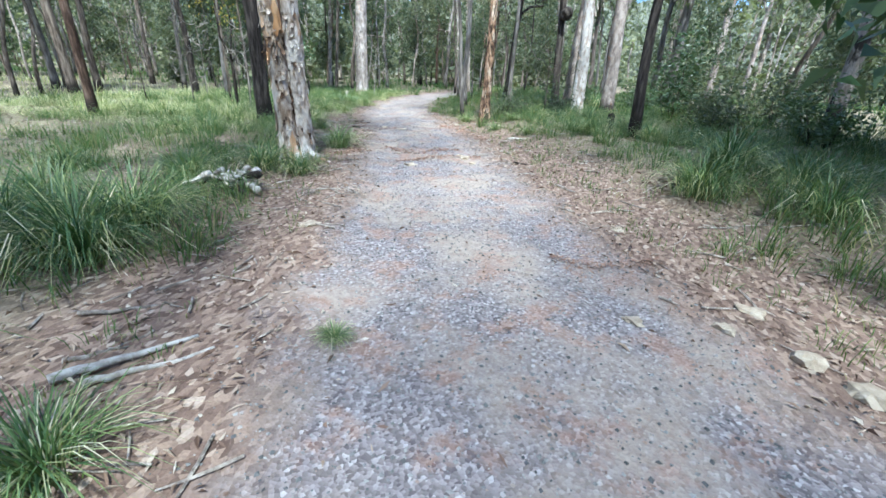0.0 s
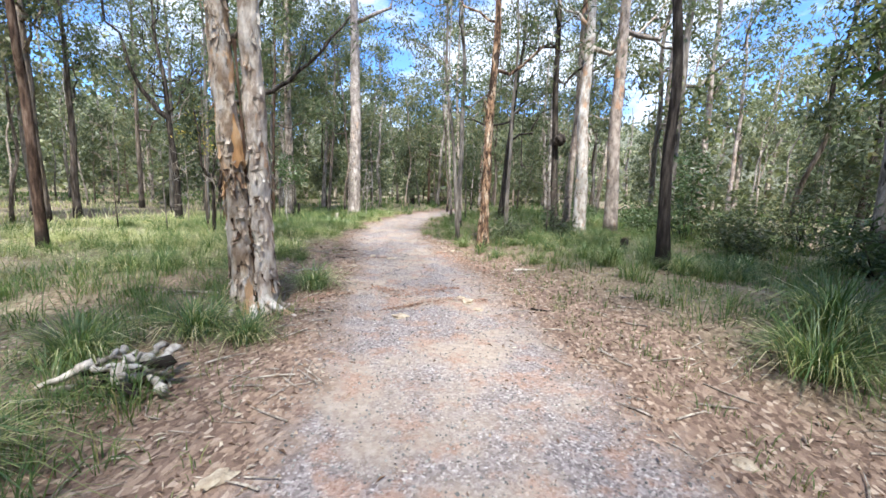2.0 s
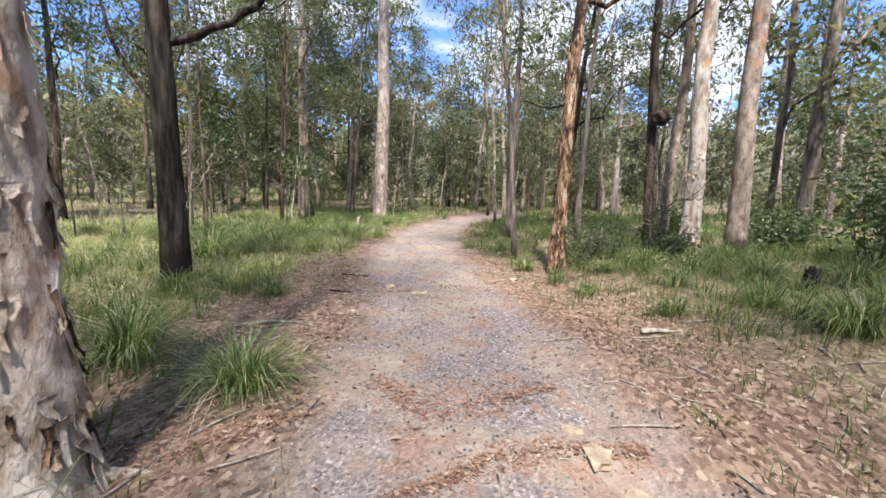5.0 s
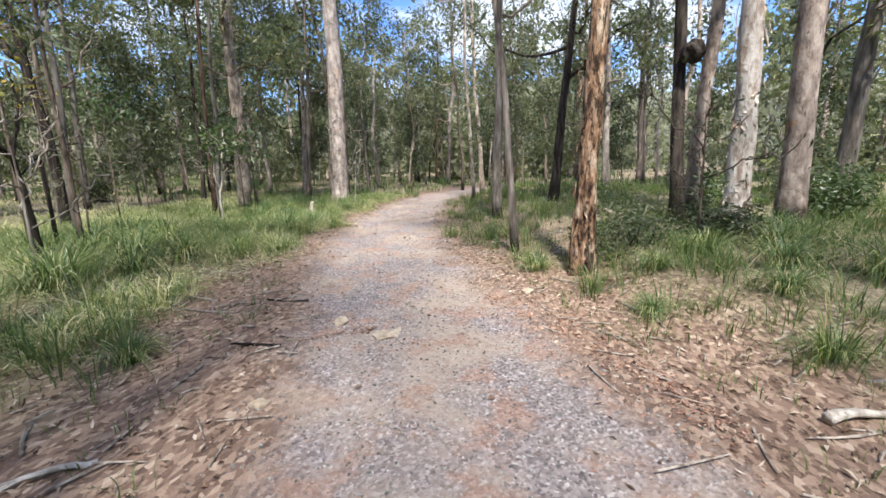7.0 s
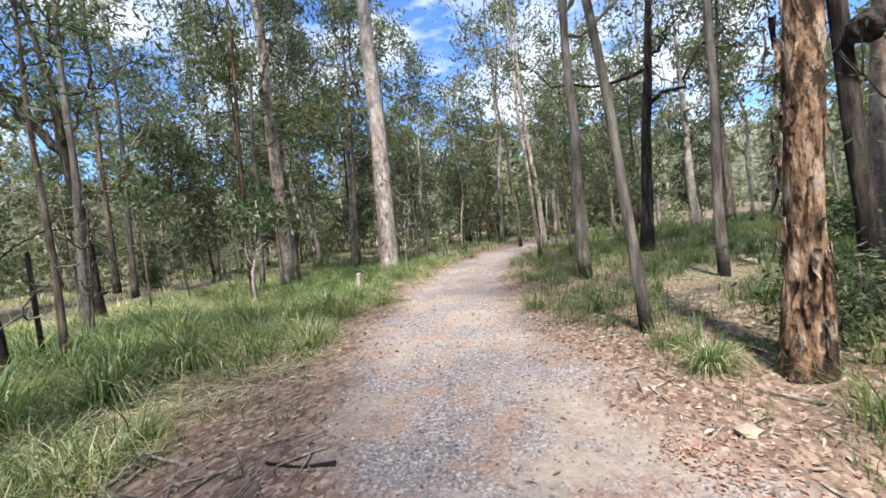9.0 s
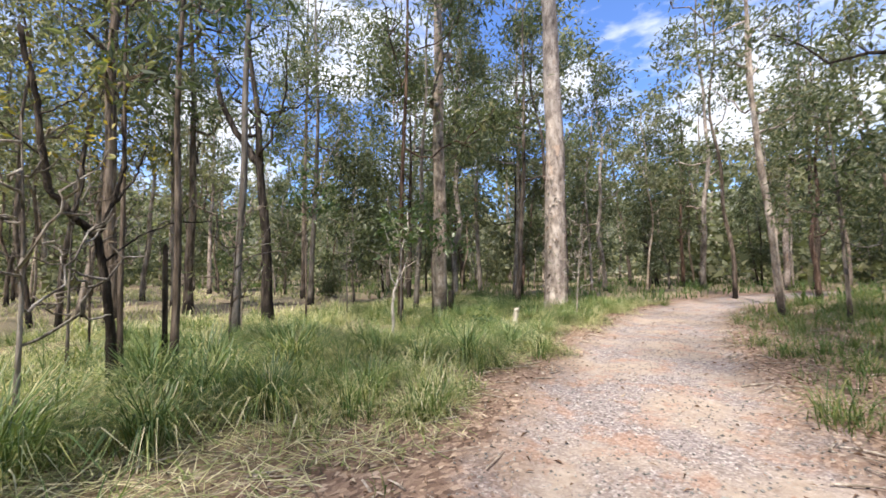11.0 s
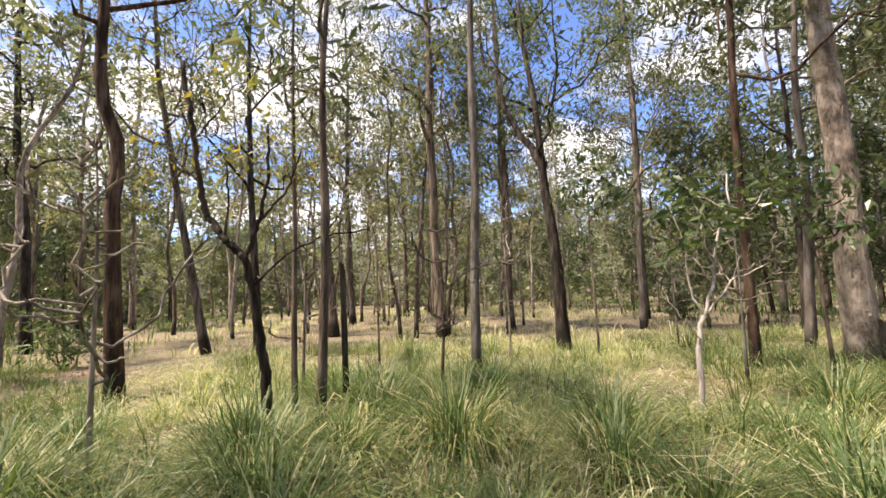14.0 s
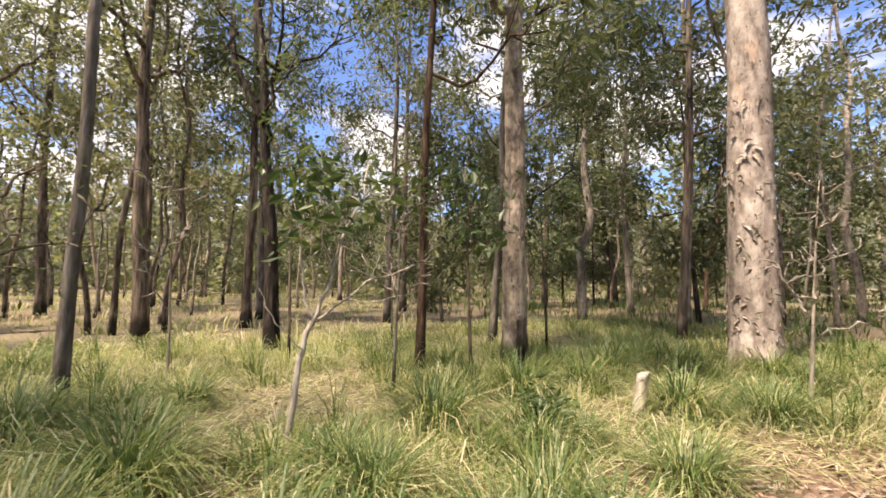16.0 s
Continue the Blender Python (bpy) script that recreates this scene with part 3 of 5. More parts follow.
burl_tree = tree("gum_tree", "dark straight trunk with a round burl", 2.02, 19.0, 13, 0.30, (-0.055, 0.03), DARK, seed=16)
bm = bmesh.new()
bmesh.ops.create_icosphere(bm, subdivisions=3, radius=0.2)
for v in bm.verts:
    v.co *= 1 + 0.25 * noise.noise(v.co * 9)
    v.co += Vector((-0.03, -0.12, 3.05))
me = bpy.data.meshes.new("burl")
bm.to_mesh(me)
bm.free()
me.materials.append(DARK)
part("burl", me, burl_tree, "knobbly round growth")
tree("gum_tree", "pinkish grey smooth trunk close behind a dark one", 2.42, 19.6, 15, 0.33, (0.012, -0.005), SMOOTH, seed=17)
def shed(thing, seed, count, radius, lean, tall, w, h, wood):
    """Loose bark on the lower trunk of a leaning tree."""
    flakes(thing, np.random.default_rng(seed), count, lambda z: (lean[0] * z, lean[1] * z), lambda z: radius * (1 + 0.12 * math.exp(-z / 0.5)), 0.2, tall, w, h, wood)


stout = tree("paperbark_tree", "stout pale paperbark with a ragged dark band", 2.72, 18.35, 14, 0.46, (-0.012, 0.008), PAPER, seed=18, seg=24, rings=90, rough=0.05, wob=0.05)
shed(stout, 31, 60, 0.19, (-0.012, 0.008), 3.6, 0.07, 0.16, PAPER)
tree("gum_tree", "tall smooth grey gum beside the paperbark", 3.72, 18.66, 17, 0.50, (-0.012, 0.008), SMOOTH, seed=19, limbs=8, rough=0.015)
tree("gum_tree", "slim grey wavering trunk at the track's edge", -1.01, 17.10, 10, 0.15, (-0.062, 0.006), GREY, seed=20, wob=0.08, limbs=5, reach=1.8)
tree("gum_tree", "grey trunk with flaking bark at the bend", -1.50, 20.6, 12, 0.26, (-0.03, 0.0), GREY, seed=21, wob=0.08)
tree("gum_tree", "burnt short trunk, black at the foot", 0.0, 23.2, 9, 0.34, (0.09, -0.012), DARK, seed=22)
tree("gum_tree", "thin grey tree with a dark bulge", 0.38, 19.2, 10, 0.17, (-0.011, 0.003), GREY, seed=23, wob=0.07)
tree("gum_tree", "thin pale trunk at the far bend", -2.74, 26.49, 13, 0.17, (-0.043, -0.004), PALE, seed=24)
tree("gum_tree", "stout grey gum among grass", 6.3, 21.6, 15, 0.45, (0.02, -0.01), GREY, seed=25)
tree("gum_tree", "pale trunk blackened by fire at the wood's edge", 7.7, 14.0, 13, 0.36, (0.03, 0.01), PALE_BURNT, seed=61, wob=0.07)
tree("gum_tree", "tall straight grey gum", 7.6, 25.8, 16, 0.38, (-0.05, 0.02), SMOOTH, seed=26)
tree("gum_tree", "weathered pale snag with little foliage", 2.5, 28.7, 8, 0.38, (-0.05, 0.01), PALE, seed=27, limbs=3, each=10)
great = tree("gum_tree", "great smooth pinkish gum at the track's edge", -7.88, 25.55, 20, 0.79, (0.003, 0.003), GREAT, seed=28, seg=28, rings=80, limbs=9, reach=3.6, crown_from=0.48, rough=0.012, wob=0.03, flare=1.15, each=40, twigs=7, size=0.19)
shed(great, 32, 130, 0.322, (0.003, 0.003), 4.2, 0.06, 0.13, GREAT)
shed(great, 33, 24, 0.324, (0.003, 0.003), 3.5, 0.05, 0.1, PAPER_R)
flaky = tree("gum_tree", "pale flaky-barked gum above tall grass", -10.0, 22.75, 16, 0.48, (0.008, 0.011), PALE, seed=29, seg=22, rings=70, limbs=8, reach=3.0, rough=0.03, flare=1.3, crown_from=0.36, each=24, twigs=7, size=0.19)
shed(flaky, 34, 70, 0.195, (0.008, 0.011), 4.0, 0.05, 0.14, PALE)
tree("gum_tree", "slim leaning grey trunk", -11.42, 23.27, 11, 0.20, (0.056, 0.049), GREY, seed=30, each=40, twigs=7, size=0.19)
tree("gum_tree", "pale trunk deep in the wood", -12.2, 30.65, 14, 0.32, (0.03, 0.02), PALE, seed=31, each=40, twigs=7, size=0.19)
tree("gum_tree", "tall thin leaning pale tree beyond the bend", -2.82, 30.74, 14, 0.28, (-0.054, -0.001), PALE, seed=32)
tree("gum_tree", "small sapling beside the track", -1.75, 24.65, 4, 0.09, (-0.01, 0.0), GREY, seed=33, limbs=5, reach=1.0, crown_from=0.3)

# -- trees in the open grassy wood
dark = tree("gum_tree", "dark forked trunk rising from long grass", -12.9, 19.34, 8.5, 0.34, (-0.013, -0.05), DARK, seed=41, wob=0.07, crown_from=0.46, limbs=8, rise=1.3, each=16, twigs=7, size=0.19)
fork = np.random.default_rng(2)
lp = limb_line(fork, np.array([-0.05, -0.2, 4.1]), radians(240), 2.4, 1.7, 12)
part("limb", mesh("limb", *tube(lp, np.linspace(0.11, 0.03, 12), 10, 0.03), DARK, True), dark)
tree("sapling", "slender straight grey pole of a young gum", -9.78, 17.19, 11, 0.165, (0.0, 0.004), GREY, seed=42, wob=0.05, limbs=5, reach=1.6, flare=1.2, crown_from=0.55)


def bent_sapling(x, y):
    """A dark sapling that forks at head height: one arm crooked out and up, the rest thin and upright."""
    thing = tagged(new("sapling"), "crooked dark sapling with a forked stem and yellowing leaves", "sapling")
    thing.matrix_world = pose(x, y, float(height(x, y)))
    g = np.random.default_rng(43)

    def arm(thick, *pts):
        pts = np.array(pts)
        t = np.linspace(0, len(pts) - 1, 6 * len(pts))
        line = np.stack([np.interp(t, np.arange(len(pts)), pts[:, k]) for k in range(3)], 1) + g.normal(0, 0.006, (len(t), 3))
        return line, np.linspace(thick, thick * 0.55, len(t))
    line, r = arm(0.055, (0, 0, -0.15), (0.02, -0.02, 0.5), (0.08, -0.09, 1.1), (0.13, -0.18, 1.58))
    part("trunk", mesh("trunk", *tube(line, r * 1.0, 12, 0.05, 1.0), DARK, True), thing)
    tips = []
    for thick, pts in ((0.038, ((0.13, -0.18, 1.55), (0.14, -0.36, 1.74), (0.13, -0.52, 1.95), (0.17, -0.58, 2.25), (0.20, -0.64, 2.75), (0.18, -0.76, 3.4))), (0.022, ((0.13, -0.18, 1.55), (0.12, -0.05, 1.9), (0.15, 0.02, 2.3), (0.1, 0.0, 2.8))),
                       (0.014, ((0.12, -0.05, 1.9), (0.0, 0.15, 2.2), (-0.05, 0.25, 2.6))), (0.012, ((0.14, -0.36, 1.74), (0.2, -0.3, 2.1), (0.25, -0.32, 2.5))), (0.010, ((0.17, -0.58, 2.25), (0.1, -0.85, 2.5), (0.0, -1.05, 2.8))),
                       (0.010, ((0.20, -0.64, 2.6), (0.3, -0.4, 2.8), (0.3, -0.2, 3.1))), (0.012, ((0.10, -0.12, 1.3), (0.1, 0.2, 1.6), (0.05, 0.5, 1.75), (0.0, 0.9, 1.8))), (0.008, ((0.05, 0.5, 1.75), (0.1, 0.7, 2.0)))):
        line, r = arm(thick, *pts)
        part("limb", mesh("limb", *tube(line, r, 8, 0.04), DARK, True), thing)
        tips += [line[-1], line[-4]] if line[-1][2] > 2.0 else []
    part("crown", mesh("crown", *leaf_cloud(g, tips, 20, 0.17, 0.075, 0.5, 0.4), YELLOW_LEAF), thing)
    TRUNKS.append((x, y, 0.1))


bent_sapling(-7.88, 15.16)
tree("sapling", "thin dark sapling pole", -7.75, 15.65, 7.0, 0.105, (-0.013, 0.032), BROWN, seed=44, wob=0.05, limbs=6, reach=1.2, leaf=BROAD_LEAF, crown_from=0.5, each=14, size=0.16, flare=1.2)
tree("sapling", "thin twisting dark sapling", -8.19, 15.29, 5.5, 0.075, (0.012, -0.026), BROWN, seed=45, wob=0.06, limbs=5, reach=1.1, crown_from=0.5, each=14, flare=1.2)
tree("gum_tree", "reddish brown crooked trunk", -9.96, 12.22, 11, 0.27, (0.03, -0.03), RED, seed=46, wob=0.05, bends=((3.1, -0.15, 0.12), (3.9, 0.16, -0.14)), flare=1.3, each=8, crown_from=0.45, limbs=12, twigs=8)
tree("gum_tree", "straight dark grey trunk in sunlit grass", -16.15, 16.8, 15, 0.40, (0.001, -0.024), BROWN, seed=47, seg=16, each=20, limbs=12, twigs=8)
tree("gum_tree", "thin leaning dark trunk", -14.55, 10.93, 11, 0.26, (0.081, -0.163), BROWN, seed=48, each=10, limbs=12, twigs=8)
tree("gum_tree", "dark slim trunk with bare twigs", -15.8, 11.68, 12, 0.28, (0.014, -0.046), DARK, seed=49, each=10, limbs=12, twigs=8)
tree("gum_tree", "brown straight trunk in the wood", -18.73, 13.04, 15, 0.40, (0.015, -0.05), BROWN, seed=50, each=20, limbs=12, twigs=8)
tree("gum_tree", "tall far brown trunk", -24.36, 12.54, 17, 0.38, (0.004, -0.017), BROWN, seed=51, each=20, limbs=12, twigs=8)
tree("gum_tree", "rusty slim trunk, grey above", -9.66, 20.92, 11, 0.16, (0.017, 0.024), RED, seed=52, wob=0.03, flare=1.3, each=40, twigs=7, size=0.19)
tree("gum_tree", "small dark trunk in shade", -13.79, 25.35, 9, 0.22, (0.023, 0.027), DARK, seed=53, each=40, twigs=7, size=0.19)
tree("gum_tree", "pale crooked tree with a swollen knee", -13.59, 27.94, 13, 0.32, (0.02, 0.02), PALE, seed=54, bends=((1.9, -0.14, -0.16), (2.6, 0.3, 0.34)), wob=0.12, crown_from=0.4, each=40, twigs=7, size=0.19)
tree("gum_tree", "shaded brown trunk with a snapped bough", -10.33, 27.57, 12, 0.24, (0.049, 0.032), BROWN, seed=55, crown_from=0.35, each=40, twigs=7, size=0.19)
tree("gum_tree", "slim pale curving tree", -20.0, 16.74, 10, 0.24, (-0.008, 0.065), PALE, seed=56, wob=0.16, each=20, limbs=12, twigs=8)
tree("gum_tree", "brown trunk with peeling bark", -17.55, 19.03, 13, 0.34, (0.0, -0.008), BROWN, seed=57, each=40, twigs=7, size=0.19)
tree("gum_tree", "grey trunk in the far grass", -20.54, 19.56, 15, 0.36, (0.0, 0.0), GREY, seed=58, each=40, twigs=7, size=0.19)
tree("gum_tree", "dark trunk at the wood's edge", -15.67, 5.44, 13, 0.32, (0.048, -0.047), DARK, seed=59, each=20, limbs=12, twigs=8)
tree("gum_tree", "far brown trunk among many", -30.0, 14.7, 17, 0.40, (0.0, 0.0), BROWN, seed=60, each=20, limbs=12, twigs=8)

tree("gum_tree", "grey gum with a full crown behind the clearing", -16.6, 22.9, 13, 0.26, (0.02, 0.01), GREY, seed=62, crown_from=0.3, limbs=13, twigs=7, each=26, size=0.2)
tree("gum_tree", "tall dark gum with a full crown behind the clearing", -20.6, 25.0, 15, 0.32, (0.01, 0.02), BROWN, seed=63, crown_from=0.28, limbs=14, twigs=7, each=26, reach=3.2, size=0.21)

# -- the pale forked sapling with broad leaves
def pale_sapling(x, y):
    thing = tagged(new("sapling"), "bone-pale forked sapling with a few broad green leaves", "sapling")
    thing.matrix_world = pose(x, y, float(height(x, y)))
    g = np.random.default_rng(8)
    def bend(*pts):
        pts = np.array(pts)
        t = np.linspace(0, len(pts) - 1, 12)
        return np.stack([np.interp(t, np.arange(len(pts)), pts[:, k]) for k in range(3)], 1) + g.normal(0, 0.008, (12, 3))
    fork, fork2 = (-0.11, 0.19, 0.91), (-0.13, 0.36, 1.31)
    part("trunk", mesh("trunk", *tube(bend((0, 0, -0.1), (-0.03, 0.04, 0.3), (-0.09, 0.11, 0.65), fork), np.linspace(0.027, 0.021, 12), 10, 0.05), BONE, True), thing)
    tips = []
    for line, thick in ((bend(fork, (-0.10, 0.27, 1.1), fork2, (-0.22, 0.45, 1.7), (-0.2, 0.62, 1.95), (-0.28, 0.68, 2.35)), 0.018), (bend(fork, (-0.2, 0.12, 1.2), (-0.12, 0.10, 1.55), (-0.2, 0.02, 2.0)), 0.011),
                        (bend(fork, (-0.3, 0.48, 1.08), (-0.5, 0.8, 1.28), (-0.65, 1.1, 1.32), (-0.7, 1.35, 1.45)), 0.013), (bend((-0.3, 0.48, 1.08), (-0.35, 0.75, 1.05), (-0.3, 1.05, 1.12)), 0.006),
                        (bend((-0.08, 0.12, 0.7), (0.0, -0.12, 0.95), (-0.05, -0.22, 1.2)), 0.006), (bend(fork2, (-0.05, 0.25, 1.6), (-0.1, 0.22, 2.0)), 0.008), (bend((-0.5, 0.8, 1.28), (-0.5, 0.9, 1.5), (-0.6, 0.85, 1.65)), 0.005),
                        (bend((-0.22, 0.45, 1.7), (-0.1, 0.75, 1.9), (-0.1, 0.95, 2.15)), 0.008), (bend((-0.2, 0.62, 1.95), (-0.35, 0.4, 2.15), (-0.4, 0.25, 2.3)), 0.007)):
        part("limb", mesh("limb", *tube(line, np.linspace(thick, thick * 0.4, 12), 7), BONE, True), thing)
        if line[-1][2] > 1.8:
            tips += [line[-1], line[-2], line[-4]]
    part("crown", mesh("crown", *leaf_cloud(g, tips, 15, 0.15, 0.145, 0.5, 0.42), BROAD_LEAF), thing)
    TRUNKS.append((x, y, 0.1))


pale_sapling(-7.90, 19.03)


def shrub(x, y, tall, wide, leaf, label, seed, each=60, size=0.12, name="shrub"):
    g = np.random.default_rng(seed)
    thing = tagged(new(name), label, "shrub")
    thing.matrix_world = pose(x, y, float(height(x, y)))
    tips = []
    for i in range(7):
        lp = limb_line(g, np.array([0, 0, -0.05]), i * 0.9 + g.uniform(-0.3, 0.3), wide * 0.5 * g.uniform(0.5, 1.0), tall / wide * 1.9 * g.uniform(0.6, 1.0), 8)
        part("branch", mesh("branch", *tube(lp, np.linspace(0.016, 0.005, 8), 5), BROWN, True), thing)
        tips += [lp[-1], lp[6], lp[4]]
    part("foliage", mesh("foliage", *leaf_cloud(g, tips, each, wide * 0.13, size, 0.2, 0.35), leaf), thing)
    return thing


shrub(-19.4, 25.7, 1.6, 1.5, OAK_LEAF, "dark round bush in the clearing", 1, 90, 0.11)
shrub(0.25, 16.25, 1.0, 1.3, OAK_LEAF, "wiry brown-green shrub beside the flaking paperbark", 2, 60, 0.07)
shrub(0.75, 16.7, 0.9, 1.2, OAK_LEAF, "wiry olive undergrowth beside a paperbark", 3, 50, 0.07)
for k, (x, y, top, low) in enumerate(((-8.95, 21.3, 2.7, 0.55), (-11.3, 19.45, 3.7, 0.6), (-10.2, 23.6, 3.4, 0.5))):
    tree("young_tree", "slim young tree with clumps of dark broad leaves", x, y, top, 0.06, (0.02, -0.02), BROWN, BROAD_LEAF, 90 + k, 0.05, low, 6, 0.6, 7, 0.14, 0.16, slim=0.45, twigs=3, flare=1.1, category="tree")
shrub(5.3, 17.0, 3.0, 1.6, BROAD_LEAF, "bright green young tree", 5, 40, 0.16)
shrub(-13.2, 8.6, 1.7, 1.5, BROAD_LEAF, "pale green leafy shrub in sun", 6, 30, 0.14)
shrub(-7.4, 21.2, 0.5, 0.5, BROAD_LEAF, "small leafy seedling in grass", 7, 14, 0.11, "seedling")
for k, (x, y, tall, wide) in enumerate(((5.6, 14.5, 1.3, 1.7), (6.8, 12.6, 1.5, 1.8), (6.2, 17.4, 1.6, 1.9), (7.5, 15.6, 1.9, 2.2), (4.8, 19.4, 1.3, 1.7), (8.2, 18.4, 2.2, 2.2), (5.7, 21.2, 1.6, 2.0), (3.3, 21.6, 1.2, 1.5), (8.0, 10.8, 1.6, 1.9), (2.0, 17.3, 0.9, 1.3), (9.4, 13.6, 2.4, 2.4), (6.6, 23.5, 2.0, 2.2))):
    shrub(x, y, tall, wide, (OAK_LEAF, BROAD_LEAF, GUM_LEAF)[k % 3], ("wiry dark green undergrowth bush", "green broad-leaved undergrowth bush", "grey-green gum regrowth bush")[k % 3], 20 + k, 70, (0.11, 0.12, 0.13)[k % 3])

# -- bare twiggy saplings in the grass
for k, (x, y, top) in enumerate(((-9.3, 15.0, 2.6), (-8.9, 16.7, 2.2), (-11.2, 17.9, 3.0), (-9.0, 20.3, 2.6), (-11.7, 15.6, 3.2), (-6.6, 23.9, 2.4), (-12.6, 21.6, 2.8), (1.6, 16.9, 2.0), (-6.9, 14.4, 2.4))):
    tree("sapling", "bare dead sapling of thin grey twigs", x, y, top, 0.05, (0.04 * (k % 3 - 1), 0.05 * (k % 2)), (GREY, BROWN, WOOD)[k % 3], seed=400 + k, wob=0.06, limbs=8, reach=0.9, each=3 * (k % 2), size=0.09, crown_from=0.25, twigs=4, flare=1.1, rise=0.5, category="sapling")

# -- the wood all round: a few kinds of tree, repeated
KINDS = []
for i, (wood, leaf, top, dia, lim, rch, each, size, cf, wb, slim) in enumerate((
        (SMOOTH, GUM_LEAF, 17, 0.34, 9, 2.8, 28, 0.22, 0.28, 0.10, 0.38), (PALE, GUM_LEAF, 15, 0.26, 9, 2.6, 28, 0.22, 0.24, 0.18, 0.38),
        (DARK, GUM_LEAF, 13, 0.28, 9, 2.6, 28, 0.21, 0.2, 0.18, 0.38), (BROWN, GUM_LEAF, 16, 0.32, 9, 2.8, 28, 0.22, 0.24, 0.10, 0.38),
        (GREY, GUM_LEAF, 14, 0.22, 9, 2.4, 28, 0.21, 0.18, 0.16, 0.38), (RED, GUM_LEAF, 12, 0.24, 9, 2.4, 28, 0.21, 0.2, 0.18, 0.38),
        (DARK, OAK_LEAF, 8, 0.15, 10, 1.9, 27, 0.27, 0.10, 0.08, 0.26), (GREY, OAK_LEAF, 6, 0.10, 10, 1.6, 27, 0.25, 0.08, 0.08, 0.26),
        (GREY, GUM_LEAF, 9, 0.11, 10, 1.8, 25, 0.21, 0.14, 0.18, 0.38), (PALE, BROAD_LEAF, 4.5, 0.06, 9, 1.2, 20, 0.18, 0.15, 0.16, 0.4),
        (BROWN, HAZED_LEAF, 12, 0.15, 6, 1.8, 17, 0.22, 0.4, 0.20, 0.38), (PALE, HAZED_LEAF, 11, 0.13, 6, 1.7, 17, 0.22, 0.35, 0.26, 0.38))):
    name = "gum_tree" if top > 9 else "she_oak" if leaf is OAK_LEAF else "young_tree"
    what = {SMOOTH: "smooth grey gum with high branches", PALE: "pale-barked gum with thin foliage", DARK: "dark-barked tree with grey-green foliage", BROWN: "brown stringy-barked gum",
            GREY: "slim grey tree with drooping leaves", RED: "reddish-barked gum with drooping leaves"}[wood]
    KINDS.append(tree(name, what + " in the surrounding wood", -40 - 4 * i, -40, top, dia, wood=wood, leaf=leaf, seed=100 + i, limbs=lim, reach=rch, each=each, size=size, crown_from=cf, wob=wb,
                      slim=slim, spread=0.33, seg=8, twigs=4, group="trees of the surrounding wood", flare=1.25))
placed = [(a, b) for a, b, _ in TRUNKS]
g = np.random.default_rng(21)


def clear_of(x, y, gap):
    return all((x - a) ** 2 + (y - b) ** 2 > gap * gap for a, b in placed)


def keep_out(x, y):
    """The open ground that the track and the grassy clearing leave bare of trunks."""
    if off_track(x, y) < 2.4 and y < 34:
        return True
    return (-12.5 < x < 5.0 and 7 < y < 27) or (4 < x < 7.5 and 9 < y < 20) or (-17 < x < -8 and 9 < y < 22) or (-8 < x < 7 and 2 < y < 7)


def plant(kinds, shares, count, near, far, power, gap):
    while count:
        dist = near + (far - near) * g.random() ** power
        ang = g.uniform(0, 2 * np.pi)
        x, y = -4 + dist * math.cos(ang), 14 + dist * math.sin(ang)
        if keep_out(x, y) or not clear_of(x, y, gap):
            continue
        k = int(g.choice(kinds, p=shares))
        # thin poles on this side, their leaves in the haze-paled colour
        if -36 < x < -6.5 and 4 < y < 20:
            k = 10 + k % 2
        s = g.uniform(0.75, 1.2)
        copy_thing(KINDS[k], pose(x, y, float(height(x, y)) - 0.05, g.normal(0, 2.5), g.normal(0, 2.5), g.uniform(0, 360)) @ Matrix.Diagonal((s, s, s, 1)))
        placed.append((x, y))
        count -= 1


plant(list(range(10)), [0.10, 0.12, 0.1, 0.12, 0.12, 0.08, 0.13, 0.10, 0.10, 0.03], 150, 9, 38, 0.75, 1.2)
plant([6, 7, 8, 9], [0.25, 0.3, 0.3, 0.15], 40, 14, 36, 0.9, 0.8)
plant([10, 11], [0.3, 0.7], 150, 12, 46, 0.8, 0.5)
# unseen broad-crowned gums beside and behind the start, added to shade the first stretch
for i, (x, y, top, reach) in enumerate(((-5.2, 2.4, 15, 3.9), (5.4, 0.6, 17, 4.4), (0.4, -3.6, 16, 3.9), (-7.6, -3.0, 16, 3.9),
                                        (-2.3, 3.3, 17, 4.6), (6.2, 5.0, 16, 4.6), (5.6, 7.3, 17, 4.6), (6.4, -2.4, 16, 4.2), (0.1, 0.3, 17, 4.6))):
    tree("gum_tree", "unseen broad-crowned gum added to shade the track", x, y, top, 0.45, wood=(GREY, SMOOTH, BROWN)[i % 3], seed=300 + i, limbs=14, reach=reach, each=18, size=0.24, spread=0.62, crown_from=0.5, slim=0.38, rise=0.4)

# -- the far wood, beyond counting
g = np.random.default_rng(33)
pieces, clumps = [], []
for i in range(460):
    far = 36 + 55 * g.random()
    ang = 2 * np.pi * i / 460 + g.uniform(-0.02, 0.02)
    x, y = -4 + far * math.cos(ang), 14 + far * math.sin(ang)
    top = g.uniform(9, 17)
    if off_track(x, y) < 2:
        continue
    pieces.append(tube(stem_path(g, top, g.normal(0, 0.05, 2), 0.2, 8) + np.array([x, y, 0]), np.linspace(0.2, 0.05, 8) * g.uniform(0.6, 1.4), 5, cap=False))
    for k in range(15):
        clumps.append((x + g.normal(0, 1.9), y + g.normal(0, 1.9), top * g.uniform(0.12, 1.0)))
    for k in range(4):
        clumps.append((x + g.normal(0, 2.5), y + g.normal(0, 2.5), g.uniform(0.3, 2.2)))
